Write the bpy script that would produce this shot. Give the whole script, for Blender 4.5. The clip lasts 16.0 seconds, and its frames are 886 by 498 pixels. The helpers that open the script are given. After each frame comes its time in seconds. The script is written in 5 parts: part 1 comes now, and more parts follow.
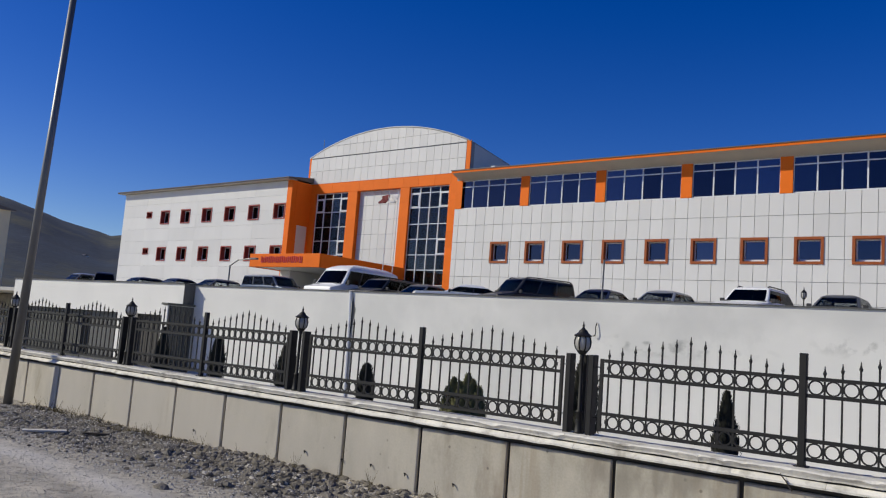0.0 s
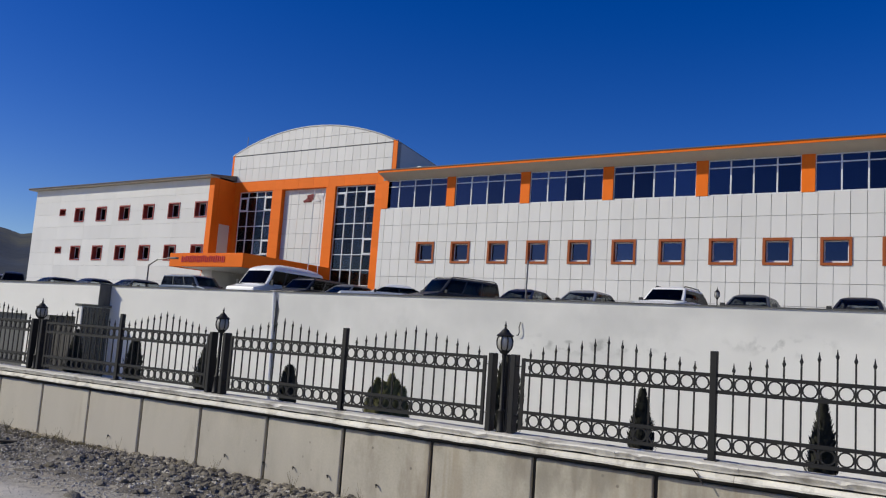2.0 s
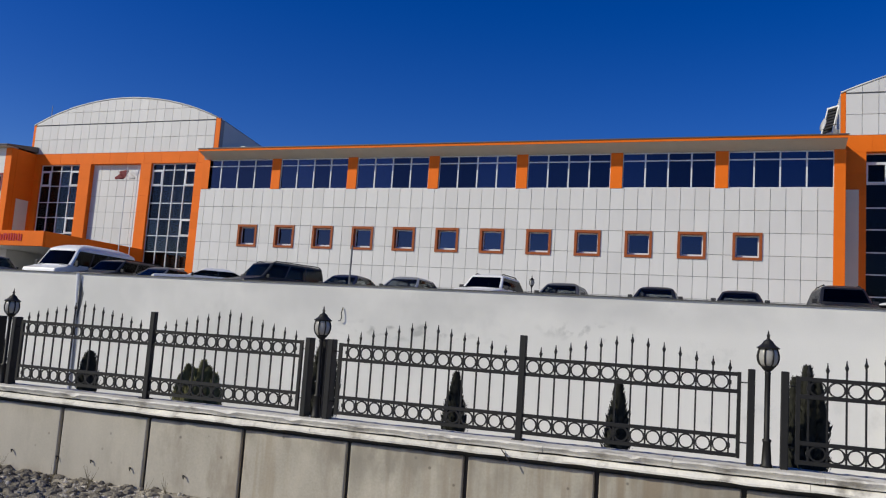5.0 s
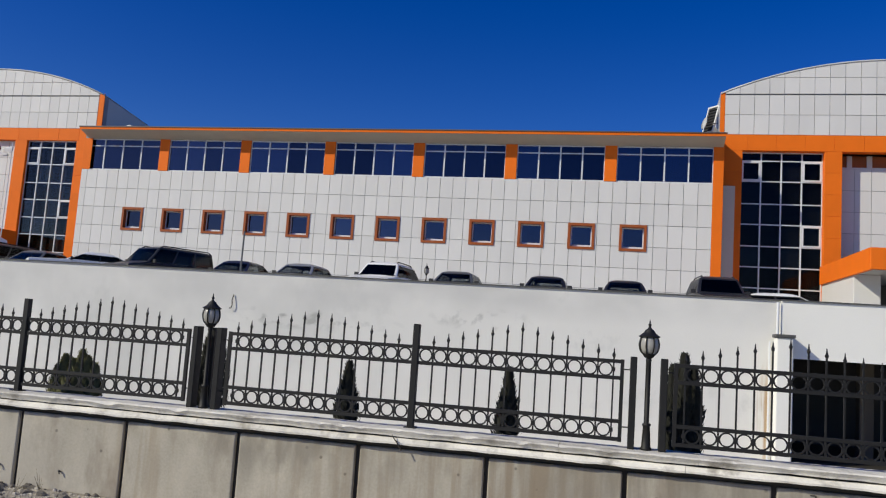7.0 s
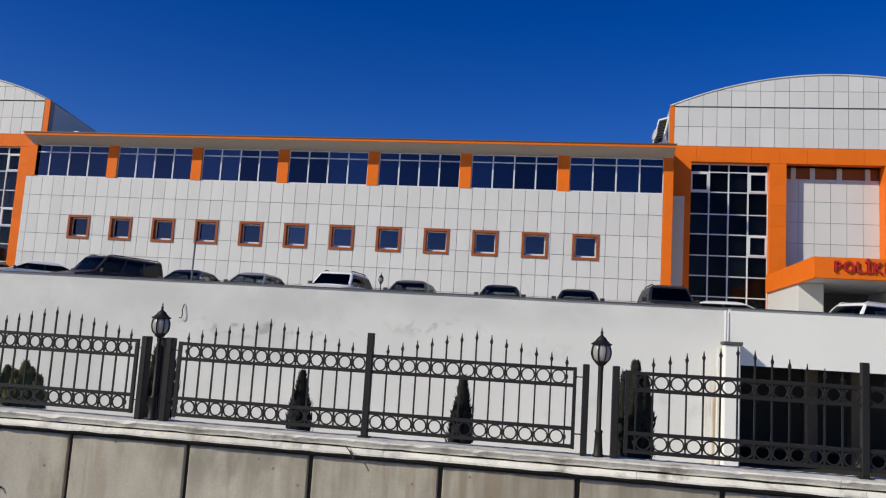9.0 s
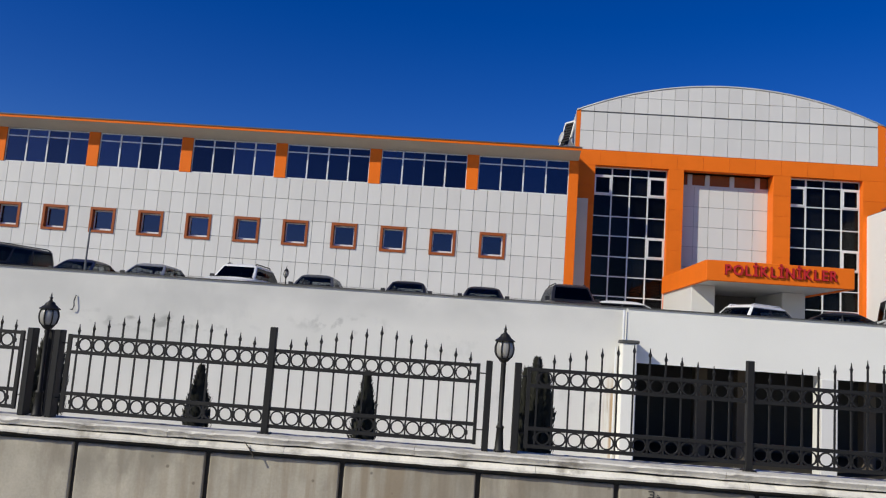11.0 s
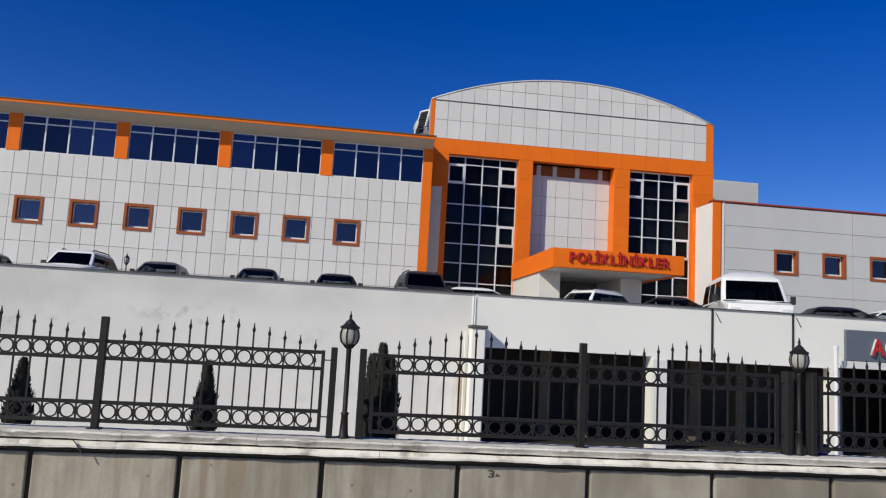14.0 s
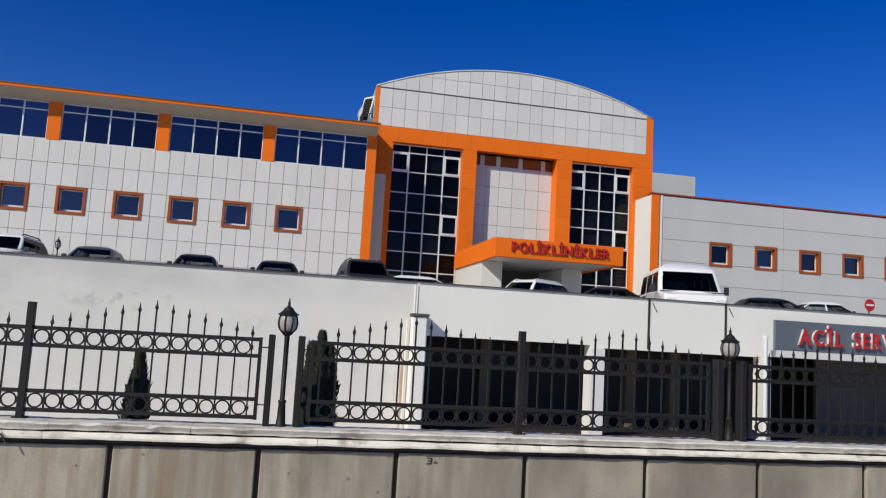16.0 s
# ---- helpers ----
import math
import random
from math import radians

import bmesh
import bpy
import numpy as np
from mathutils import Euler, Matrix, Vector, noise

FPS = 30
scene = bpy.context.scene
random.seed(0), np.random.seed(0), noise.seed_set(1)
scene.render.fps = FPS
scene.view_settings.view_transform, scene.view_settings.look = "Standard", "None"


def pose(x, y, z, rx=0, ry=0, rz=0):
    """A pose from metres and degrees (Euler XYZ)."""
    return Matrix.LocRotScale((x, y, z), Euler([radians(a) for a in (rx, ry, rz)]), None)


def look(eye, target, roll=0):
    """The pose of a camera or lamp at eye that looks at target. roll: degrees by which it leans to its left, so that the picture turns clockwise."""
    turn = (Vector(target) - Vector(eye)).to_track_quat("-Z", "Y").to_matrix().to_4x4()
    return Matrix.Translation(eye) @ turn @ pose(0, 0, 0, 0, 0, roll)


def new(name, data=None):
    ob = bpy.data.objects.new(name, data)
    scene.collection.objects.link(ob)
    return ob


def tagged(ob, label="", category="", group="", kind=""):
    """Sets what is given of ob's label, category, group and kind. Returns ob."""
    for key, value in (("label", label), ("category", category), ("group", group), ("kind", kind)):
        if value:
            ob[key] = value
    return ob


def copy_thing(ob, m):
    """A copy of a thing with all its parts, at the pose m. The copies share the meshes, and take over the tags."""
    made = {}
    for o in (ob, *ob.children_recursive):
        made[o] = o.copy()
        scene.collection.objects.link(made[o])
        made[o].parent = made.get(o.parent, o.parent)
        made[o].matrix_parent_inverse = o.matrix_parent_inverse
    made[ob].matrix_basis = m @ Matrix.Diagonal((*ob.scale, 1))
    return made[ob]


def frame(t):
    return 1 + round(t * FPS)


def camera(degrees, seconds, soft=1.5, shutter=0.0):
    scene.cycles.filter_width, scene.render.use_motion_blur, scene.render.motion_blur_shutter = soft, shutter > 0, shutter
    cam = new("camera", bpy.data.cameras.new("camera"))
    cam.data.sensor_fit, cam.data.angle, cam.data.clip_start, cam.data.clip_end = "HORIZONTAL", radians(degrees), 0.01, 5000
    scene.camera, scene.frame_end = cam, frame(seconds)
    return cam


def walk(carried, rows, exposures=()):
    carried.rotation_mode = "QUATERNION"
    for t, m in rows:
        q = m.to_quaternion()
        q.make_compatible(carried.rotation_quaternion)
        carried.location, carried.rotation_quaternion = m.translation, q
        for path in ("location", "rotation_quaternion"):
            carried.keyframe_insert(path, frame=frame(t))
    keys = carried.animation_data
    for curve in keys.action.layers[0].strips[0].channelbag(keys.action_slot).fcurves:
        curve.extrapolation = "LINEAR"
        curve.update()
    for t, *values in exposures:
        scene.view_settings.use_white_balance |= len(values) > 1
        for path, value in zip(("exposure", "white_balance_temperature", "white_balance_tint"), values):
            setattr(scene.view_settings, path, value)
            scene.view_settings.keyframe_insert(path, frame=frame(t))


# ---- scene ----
cam = camera(58.4, 16.0, soft=1.2)

PATH = [
    (0, (27.456, -2.605, 2.091), (26.228, -1.042, 2.312), 4.4),
    (0.5, (27.46, -2.596, 2.088), (26.262, -1.01, 2.305), 4.4),
    (1, (27.478, -2.601, 2.088), (26.322, -0.983, 2.304), 4.2),
    (1.5, (27.479, -2.602, 2.093), (26.364, -0.958, 2.32), 4.1),
    (2, (27.493, -2.603, 2.102), (26.416, -0.934, 2.336), 4.0),
    (2.5, (27.505, -2.607, 2.096), (26.474, -0.909, 2.327), 4.0),
    (3, (27.524, -2.595, 2.094), (26.578, -0.85, 2.336), 4.2),
    (3.5, (27.529, -2.593, 2.092), (26.624, -0.825, 2.329), 4.4),
    (4, (27.527, -2.552, 2.091), (26.697, -0.748, 2.324), 4.1),
    (6.5, (27.545, -2.504, 2.098), (27.041, -0.581, 2.317), 4.1),
    (7, (27.541, -2.512, 2.106), (27.107, -0.572, 2.322), 3.9),
    (7.5, (27.545, -2.505, 2.102), (27.175, -0.554, 2.333), 3.7),
    (8, (27.539, -2.507, 2.103), (27.196, -0.551, 2.344), 3.6),
    (10.5, (27.557, -2.516, 2.099), (27.359, -0.541, 2.35), 3.9),
    (11, (27.551, -2.492, 2.097), (27.459, -0.51, 2.349), 4.1),
    (11.5, (27.554, -2.498, 2.089), (27.526, -0.512, 2.33), 4.0),
    (12, (27.572, -2.49, 2.088), (27.587, -0.503, 2.317), 3.7),
    (12.5, (27.6, -2.497, 2.086), (27.669, -0.511, 2.318), 3.6),
    (13, (27.627, -2.501, 2.092), (27.786, -0.521, 2.33), 3.3),
    (13.5, (27.65, -2.512, 2.102), (27.89, -0.541, 2.342), 3.2),
    (14, (27.661, -2.508, 2.099), (27.93, -0.541, 2.341), 3.1),
    (14.5, (27.662, -2.496, 2.093), (27.958, -0.533, 2.331), 3.1),
    (15, (27.684, -2.498, 2.093), (28.026, -0.542, 2.333), 3.2),
    (15.5, (27.683, -2.494, 2.092), (28.063, -0.543, 2.319), 3.2),
    (16, (27.692, -2.488, 2.09), (28.103, -0.543, 2.312), 3.3),
]
walk(cam, [(t, look(eye, target, roll)) for t, eye, target, roll in PATH])

# ---- world, sun, exposure ----
SUN_AZ, SUN_EL = radians(53), radians(32.5)
world = bpy.data.worlds.new("sky_world")
scene.world = world
world.use_nodes = True
wn, wl = world.node_tree.nodes, world.node_tree.links
sky = wn.new("ShaderNodeTexSky")
sky.sky_type = "NISHITA"
sky.sun_disc = False
sky.sun_elevation = SUN_EL
sky.sun_rotation = radians(180) + SUN_AZ
sky.altitude = 1500
sky.air_density, sky.dust_density, sky.ozone_density = 1.0, 0.8, 3.0
wn["Background"].inputs["Strength"].default_value = 0.096
deep = wn.new("ShaderNodeHueSaturation")
deep.inputs["Hue"].default_value, deep.inputs["Saturation"].default_value, deep.inputs["Value"].default_value = 0.525, 1.42, 1.0
wl.new(sky.outputs[0], deep.inputs["Color"])
wl.new(deep.outputs[0], wn["Background"].inputs["Color"])
sun_data = bpy.data.lights.new("sun", "SUN")
sun_data.energy, sun_data.angle, sun_data.color = 3.55, radians(0.53), (1.0, 0.945, 0.775)
sun = new("sun", sun_data)
sun.matrix_world = look((-math.sin(SUN_AZ) * 60, -math.cos(SUN_AZ) * 60, 60 * math.tan(SUN_EL)), (0, 0, 0))


# ---- materials ----
def thicken(bm, depth):
    """Turns an open sheet into a closed shell of the given depth, inwards from its faces."""
    bm.normal_update()
    faces, rim = bm.faces[:], [e for e in bm.edges if len(e.link_faces) == 1]
    inner = {v: bm.verts.new(v.co - v.normal * depth) for v in bm.verts[:]}
    sides = []
    for e in rim:
        loop = e.link_loops[0]
        sides.append((loop.link_loop_next.vert, loop.vert))
    for f in faces:
        bm.faces.new([inner[v] for v in reversed(f.verts[:])])
    for a, b in sides:
        bm.faces.new((a, b, inner[b], inner[a]))
    bm.normal_update()
    return bm


def material(name, colour, rough=0.7, metal=0.0, vary=0.1, scale=3.0, fine=60.0, bump=0.15, stain=None, stain_at=0.62,
             streak=(1, 1, 1), coat=0.0, each=0.0, bump_dist=0.01, spec=0.5, holes=None, rust=None):
    """A surface with broad patches, fine grain, optional stains and a little relief."""
    m = bpy.data.materials.new(name)
    m.use_nodes = True
    n, l = m.node_tree.nodes, m.node_tree.links
    b = n["Principled BSDF"]
    b.inputs["Roughness"].default_value, b.inputs["Metallic"].default_value = rough, metal
    b.inputs["Coat Weight"].default_value, b.inputs["Specular IOR Level"].default_value = coat, spec
    geo = n.new("ShaderNodeNewGeometry")
    stretch = n.new("ShaderNodeMapping")
    stretch.inputs["Scale"].default_value = streak
    l.new(geo.outputs["Position"], stretch.inputs["Vector"])
    broad, grain = n.new("ShaderNodeTexNoise"), n.new("ShaderNodeTexNoise")
    broad.inputs["Scale"].default_value, broad.inputs["Detail"].default_value = scale, 6
    grain.inputs["Scale"].default_value, grain.inputs["Detail"].default_value = fine, 3
    l.new(stretch.outputs[0], broad.inputs["Vector"])
    l.new(geo.outputs["Position"], grain.inputs["Vector"])
    add = n.new("ShaderNodeMath")
    add.operation = "MULTIPLY_ADD"
    l.new(grain.outputs["Fac"], add.inputs[0])
    add.inputs[1].default_value = 0.4
    l.new(broad.outputs["Fac"], add.inputs[2])
    ramp = n.new("ShaderNodeMapRange")
    ramp.inputs["From Min"].default_value, ramp.inputs["From Max"].default_value = 0.35, 1.05
    ramp.inputs["To Min"].default_value, ramp.inputs["To Max"].default_value = 1 - vary, 1 + vary
    l.new(add.outputs[0], ramp.inputs["Value"])
    last = ramp.outputs[0]
    if each:
        info = n.new("ShaderNodeObjectInfo")
        r2 = n.new("ShaderNodeMapRange")
        r2.inputs["To Min"].default_value, r2.inputs["To Max"].default_value = 1 - each, 1 + each
        l.new(info.outputs["Random"], r2.inputs["Value"])
        mul = n.new("ShaderNodeMath")
        mul.operation = "MULTIPLY"
        l.new(last, mul.inputs[0])
        l.new(r2.outputs[0], mul.inputs[1])
        last = mul.outputs[0]
    mix = n.new("ShaderNodeVectorMath")
    mix.operation = "SCALE"
    mix.inputs[0].default_value = colour
    l.new(last, mix.inputs["Scale"])
    out = mix.outputs[0]
    if stain:
        spots = n.new("ShaderNodeTexNoise")
        spots.inputs["Scale"].default_value, spots.inputs["Detail"].default_value = scale * 0.6, 8
        spots.inputs["Roughness"].default_value = 0.65
        l.new(stretch.outputs[0], spots.inputs["Vector"])
        sr = n.new("ShaderNodeMapRange")
        sr.inputs["From Min"].default_value, sr.inputs["From Max"].default_value = stain_at - 0.07, stain_at + 0.1
        l.new(spots.outputs["Fac"], sr.inputs["Value"])
        mx = n.new("ShaderNodeMix")
        mx.data_type = "RGBA"
        mx.inputs["B"].default_value = (*stain, 1)
        l.new(sr.outputs[0], mx.inputs["Factor"])
        l.new(out, mx.inputs["A"])
        out = mx.outputs["Result"]
    if rust:
        run, patch = n.new("ShaderNodeTexNoise"), n.new("ShaderNodeTexNoise")
        tall = n.new("ShaderNodeMapping")
        tall.inputs["Scale"].default_value = (11, 1, 0.5)
        l.new(geo.outputs["Position"], tall.inputs["Vector"])
        l.new(tall.outputs[0], run.inputs["Vector"])
        run.inputs["Scale"].default_value, run.inputs["Detail"].default_value = 1.0, 5
        patch.inputs["Scale"].default_value, patch.inputs["Detail"].default_value = 0.55, 2
        l.new(geo.outputs["Position"], patch.inputs["Vector"])
        both = n.new("ShaderNodeMath")
        both.operation = "MULTIPLY"
        l.new(run.outputs["Fac"], both.inputs[0])
        l.new(patch.outputs["Fac"], both.inputs[1])
        rr = n.new("ShaderNodeMapRange")
        rr.inputs["From Min"].default_value, rr.inputs["From Max"].default_value, rr.inputs["To Max"].default_value = 0.34, 0.48, 0.4
        l.new(both.outputs[0], rr.inputs["Value"])
        mr = n.new("ShaderNodeMix")
        mr.data_type = "RGBA"
        mr.inputs["B"].default_value = (*rust, 1)
        l.new(rr.outputs[0], mr.inputs["Factor"])
        l.new(out, mr.inputs["A"])
        out = mr.outputs["Result"]
    if holes:
        cell = n.new("ShaderNodeTexVoronoi")
        cell.inputs["Scale"].default_value, cell.inputs["Randomness"].default_value = holes, 1.0
        l.new(geo.outputs["Position"], cell.inputs["Vector"])
        hr = n.new("ShaderNodeMapRange")
        hr.inputs["From Min"].default_value, hr.inputs["From Max"].default_value = 0.045, 0.09
        hr.inputs["To Min"].default_value, hr.inputs["To Max"].default_value = 0.75, 0.0
        l.new(cell.outputs["Distance"], hr.inputs["Value"])
        mh = n.new("ShaderNodeMix")
        mh.data_type = "RGBA"
        mh.inputs["B"].default_value = (0.10, 0.09, 0.08, 1)
        l.new(hr.outputs[0], mh.inputs["Factor"])
        l.new(out, mh.inputs["A"])
        out = mh.outputs["Result"]
    l.new(out, b.inputs["Base Color"])
    if bump:
        bp = n.new("ShaderNodeBump")
        bp.inputs["Strength"].default_value, bp.inputs["Distance"].default_value = bump, bump_dist
        l.new(add.outputs[0], bp.inputs["Height"])
        l.new(bp.outputs[0], b.inputs["Normal"])
    return m


def smudge(m, colour, at, reach, scale, lo, hi, stretch=(1, 1, 1), most=1.0):
    """Blotches of another colour round one place of a surface, fading outwards."""
    n, l = m.node_tree.nodes, m.node_tree.links
    base = n["Principled BSDF"].inputs["Base Color"]
    before = base.links[0].from_socket
    geo, mp, far = n.new("ShaderNodeNewGeometry"), n.new("ShaderNodeMapping"), n.new("ShaderNodeMapping")
    mp.inputs["Scale"].default_value = stretch
    far.vector_type = "TEXTURE"
    far.inputs["Location"].default_value, far.inputs["Scale"].default_value = at, reach
    spots, ball = n.new("ShaderNodeTexNoise"), n.new("ShaderNodeVectorMath")
    spots.inputs["Scale"].default_value, spots.inputs["Detail"].default_value = scale, 7
    ball.operation = "LENGTH"
    l.new(geo.outputs["Position"], mp.inputs["Vector"])
    l.new(mp.outputs[0], spots.inputs["Vector"])
    l.new(geo.outputs["Position"], far.inputs["Vector"])
    l.new(far.outputs[0], ball.inputs[0])
    fade, band, mul, mix = n.new("ShaderNodeMapRange"), n.new("ShaderNodeMapRange"), n.new("ShaderNodeMath"), n.new("ShaderNodeMix")
    fade.inputs["From Min"].default_value, fade.inputs["From Max"].default_value = 1.0, 0.35
    band.inputs["From Min"].default_value, band.inputs["From Max"].default_value, band.inputs["To Max"].default_value = lo, hi, most
    l.new(ball.outputs["Value"], fade.inputs["Value"])
    l.new(spots.outputs["Fac"], band.inputs["Value"])
    mul.operation = "MULTIPLY"
    l.new(fade.outputs[0], mul.inputs[0])
    l.new(band.outputs[0], mul.inputs[1])
    mix.data_type = "RGBA"
    mix.inputs["B"].default_value = (*colour, 1)
    l.new(mul.outputs[0], mix.inputs["Factor"])
    l.new(before, mix.inputs["A"])
    l.new(mix.outputs["Result"], base)


def glass_material(name, tint, reflect, shine=(0.85, 0.9, 1.0)):
    """Coated window glass: part of the light passes tinted, part is mirrored."""
    m = bpy.data.materials.new(name)
    m.use_nodes = True
    n, l = m.node_tree.nodes, m.node_tree.links
    n.remove(n["Principled BSDF"])
    t, g, mix = n.new("ShaderNodeBsdfTransparent"), n.new("ShaderNodeBsdfGlossy"), n.new("ShaderNodeMixShader")
    t.inputs["Color"].default_value = (*tint, 1)
    g.inputs["Color"].default_value, g.inputs["Roughness"].default_value = (*shine, 1), 0.03
    wave = n.new("ShaderNodeTexNoise")
    wave.inputs["Scale"].default_value = 0.8
    geo = n.new("ShaderNodeNewGeometry")
    l.new(geo.outputs["Position"], wave.inputs["Vector"])
    info, span, tone = n.new("ShaderNodeObjectInfo"), n.new("ShaderNodeMapRange"), n.new("ShaderNodeVectorMath")
    span.inputs["To Min"].default_value, span.inputs["To Max"].default_value = 0.65, 1.3
    tone.operation = "SCALE"
    tone.inputs[0].default_value = tint
    l.new(info.outputs["Random"], span.inputs["Value"])
    l.new(span.outputs[0], tone.inputs["Scale"])
    l.new(tone.outputs[0], t.inputs["Color"])
    bp = n.new("ShaderNodeBump")
    bp.inputs["Strength"].default_value, bp.inputs["Distance"].default_value = 0.08, 0.05
    l.new(wave.outputs["Fac"], bp.inputs["Height"])
    l.new(bp.outputs[0], g.inputs["Normal"])
    face, power = n.new("ShaderNodeLayerWeight"), n.new("ShaderNodeMath")
    face.inputs["Blend"].default_value = 0.5
    power.operation = "POWER"
    power.inputs[1].default_value = 5.0
    l.new(face.outputs["Facing"], power.inputs[0])
    add = n.new("ShaderNodeMath")
    add.operation = "ADD"
    add.use_clamp = True
    gloss = n.new("ShaderNodeMapRange")
    gloss.inputs["To Min"].default_value, gloss.inputs["To Max"].default_value = 0.55 * (reflect + 0.04), 1.3 * (reflect + 0.04)
    l.new(info.outputs["Random"], gloss.inputs["Value"])
    l.new(gloss.outputs[0], add.inputs[1])
    l.new(power.outputs[0], add.inputs[0])
    l.new(add.outputs[0], mix.inputs[0])
    l.new(t.outputs[0], mix.inputs[1])
    l.new(g.outputs[0], mix.inputs[2])
    l.new(mix.outputs[0], n["Material Output"].inputs["Surface"])
    return m


PANEL = material("white_cladding", (0.69, 0.68, 0.655), 0.5, spec=0.25, vary=0.04, scale=1.2, fine=25, bump=0.06, each=0.045, streak=(1, 1, 0.25))
PANEL_GREY = material("pale_grey_cladding", (0.55, 0.55, 0.54), 0.5, vary=0.05, scale=0.8, fine=25, bump=0.04, each=0.03, streak=(1, 1, 0.25))
CORE = material("joint_dark_grey", (0.28, 0.28, 0.29), 0.8, vary=0.1, bump=0)
ORANGE = material("orange_cladding", (0.85, 0.175, 0.012), 0.55, spec=0.15, vary=0.05, scale=1.5, fine=20, bump=0.03, each=0.04)
ORANGE_DARK = material("orange_brown_frame", (0.32, 0.082, 0.02), 0.5, spec=0.3, vary=0.08, bump=0.02)
RED_FRAME = material("dark_red_frame", (0.30, 0.05, 0.035), 0.45, vary=0.1, bump=0.02)
WHITE_PVC = material("white_window_plastic", (0.74, 0.75, 0.76), 0.35, vary=0.03, bump=0)
GREY_ALU = material("grey_window_plastic", (0.74, 0.74, 0.74), 0.4, metal=0.0, vary=0.05, bump=0)
PANEL_WARM = material("warm_grey_cladding", (0.70, 0.64, 0.54), 0.6, vary=0.05, scale=0.8, fine=25, bump=0.04)
SOFFIT = material("beige_soffit", (0.50, 0.445, 0.36), 0.8, spec=0.2, vary=0.06, scale=2, bump=0.05, streak=(1, 1, 1))
ROOF = material("dark_metal_roof", (0.10, 0.085, 0.08), 0.5, vary=0.15, bump=0.1)
# dimness of rooms, doorways and reveals is put into this low base colour
INSIDE = material("room_dimness_paint", (0.16, 0.15, 0.14), 0.9, vary=0.2, scale=0.7, bump=0)
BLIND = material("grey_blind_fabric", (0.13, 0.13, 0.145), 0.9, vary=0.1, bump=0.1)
BLUE_GLASS = glass_material("blue_coated_glass", (0.15, 0.165, 0.22), 0.075, (0.62, 0.62, 0.88))
DARK_GLASS = glass_material("dark_coated_glass", (0.24, 0.24, 0.245), 0.0, (0.34, 0.35, 0.40))
GREY_GLASS = glass_material("grey_coated_glass", (0.40, 0.41, 0.43), 0.015, (0.55, 0.60, 0.70))
CONCRETE = material("stained_concrete", (0.455, 0.418, 0.342), 0.85, spec=0.3, vary=0.28, scale=1.9, fine=40, bump=0.4, stain=(0.29, 0.25, 0.195), stain_at=0.60, streak=(1.6, 1, 0.6), holes=4.2, each=0.05, rust=(0.25, 0.18, 0.11))
# slabs run paler towards the left end and darker towards the right
smudge(CONCRETE, (0.50, 0.46, 0.395), (14.5, 5.4, 0.6), (9.0, 4, 4), 0.8, 0.2, 0.55, (1.2, 1, 0.8), 0.85)
smudge(CONCRETE, (0.20, 0.18, 0.146), (35.0, 5.4, 0.6), (11.0, 4, 3), 0.9, 0.22, 0.64, (1.3, 1, 0.7), 0.95)
smudge(CONCRETE, (0.235, 0.175, 0.11), (26.2, 5.4, 0.6), (2.2, 3, 1.4), 1.0, 0.44, 0.62, (10, 1, 0.5), 0.6)
smudge(CONCRETE, (0.21, 0.185, 0.15), (28.6, 5.4, 0.7), (1.8, 3, 1.0), 1.0, 0.45, 0.62, (9, 1, 0.5), 0.7)
smudge(CONCRETE, (0.24, 0.22, 0.18), (24.3, 5.4, 0.85), (1.6, 3, 0.5), 1.6, 0.46, 0.62, (2, 1, 1), 0.7)
smudge(CONCRETE, (0.31, 0.25, 0.17), (22.6, 5.4, 0.5), (0.6, 3, 1.0), 1.0, 0.46, 0.66, (10, 1, 0.6), 0.5)
# darker blotches along the top of the slabs
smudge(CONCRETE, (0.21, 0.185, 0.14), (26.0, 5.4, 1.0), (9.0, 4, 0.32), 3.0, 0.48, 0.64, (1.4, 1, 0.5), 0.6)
# for real joints, and for the shadow strip painted under the coping
GROOVE = material("dark_joint_and_shade_filler", (0.036, 0.032, 0.027), 0.9, vary=0.2, bump=0.1)
COPING = material("pale_coping_stone", (0.72, 0.69, 0.615), 0.9, spec=0.2, vary=0.20, scale=5, fine=45, bump=0.35, bump_dist=0.015, stain=(0.36, 0.33, 0.28), stain_at=0.58, each=0.07)
WALL_PAINT = material("dirty_white_wall_paint", (0.735, 0.722, 0.678), 0.85, vary=0.06, scale=0.7, fine=30, bump=0.15, stain=(0.46, 0.46, 0.44), stain_at=0.655, streak=(0.6, 1, 0.5))
smudge(WALL_PAINT, (0.58, 0.575, 0.545), (12.0, 18.5, 2.0), (15.0, 3, 6), 0.5, 0.28, 0.6, (1, 1, 1), 0.85)
smudge(WALL_PAINT, (0.33, 0.33, 0.31), (19.0, 18.5, 2.3), (3.2, 2, 0.34), 1.9, 0.53, 0.66, (1, 1, 1.6), 0.75)
smudge(WALL_PAINT, (0.33, 0.33, 0.31), (24.0, 18.5, 2.6), (1.6, 2, 0.35), 2.6, 0.52, 0.66, (1, 1, 1.0), 0.7)
smudge(WALL_PAINT, (0.45, 0.27, 0.10), (31.2, 18.5, 0.6), (0.24, 2, 1.5), 1.0, 0.42, 0.62, (14, 1, 0.6), 0.8)
smudge(WALL_PAINT, (0.56, 0.555, 0.53), (18.0, 18.5, 3.3), (22.0, 3, 0.75), 0.35, 0.42, 0.62, (1, 1, 1.2), 0.8)
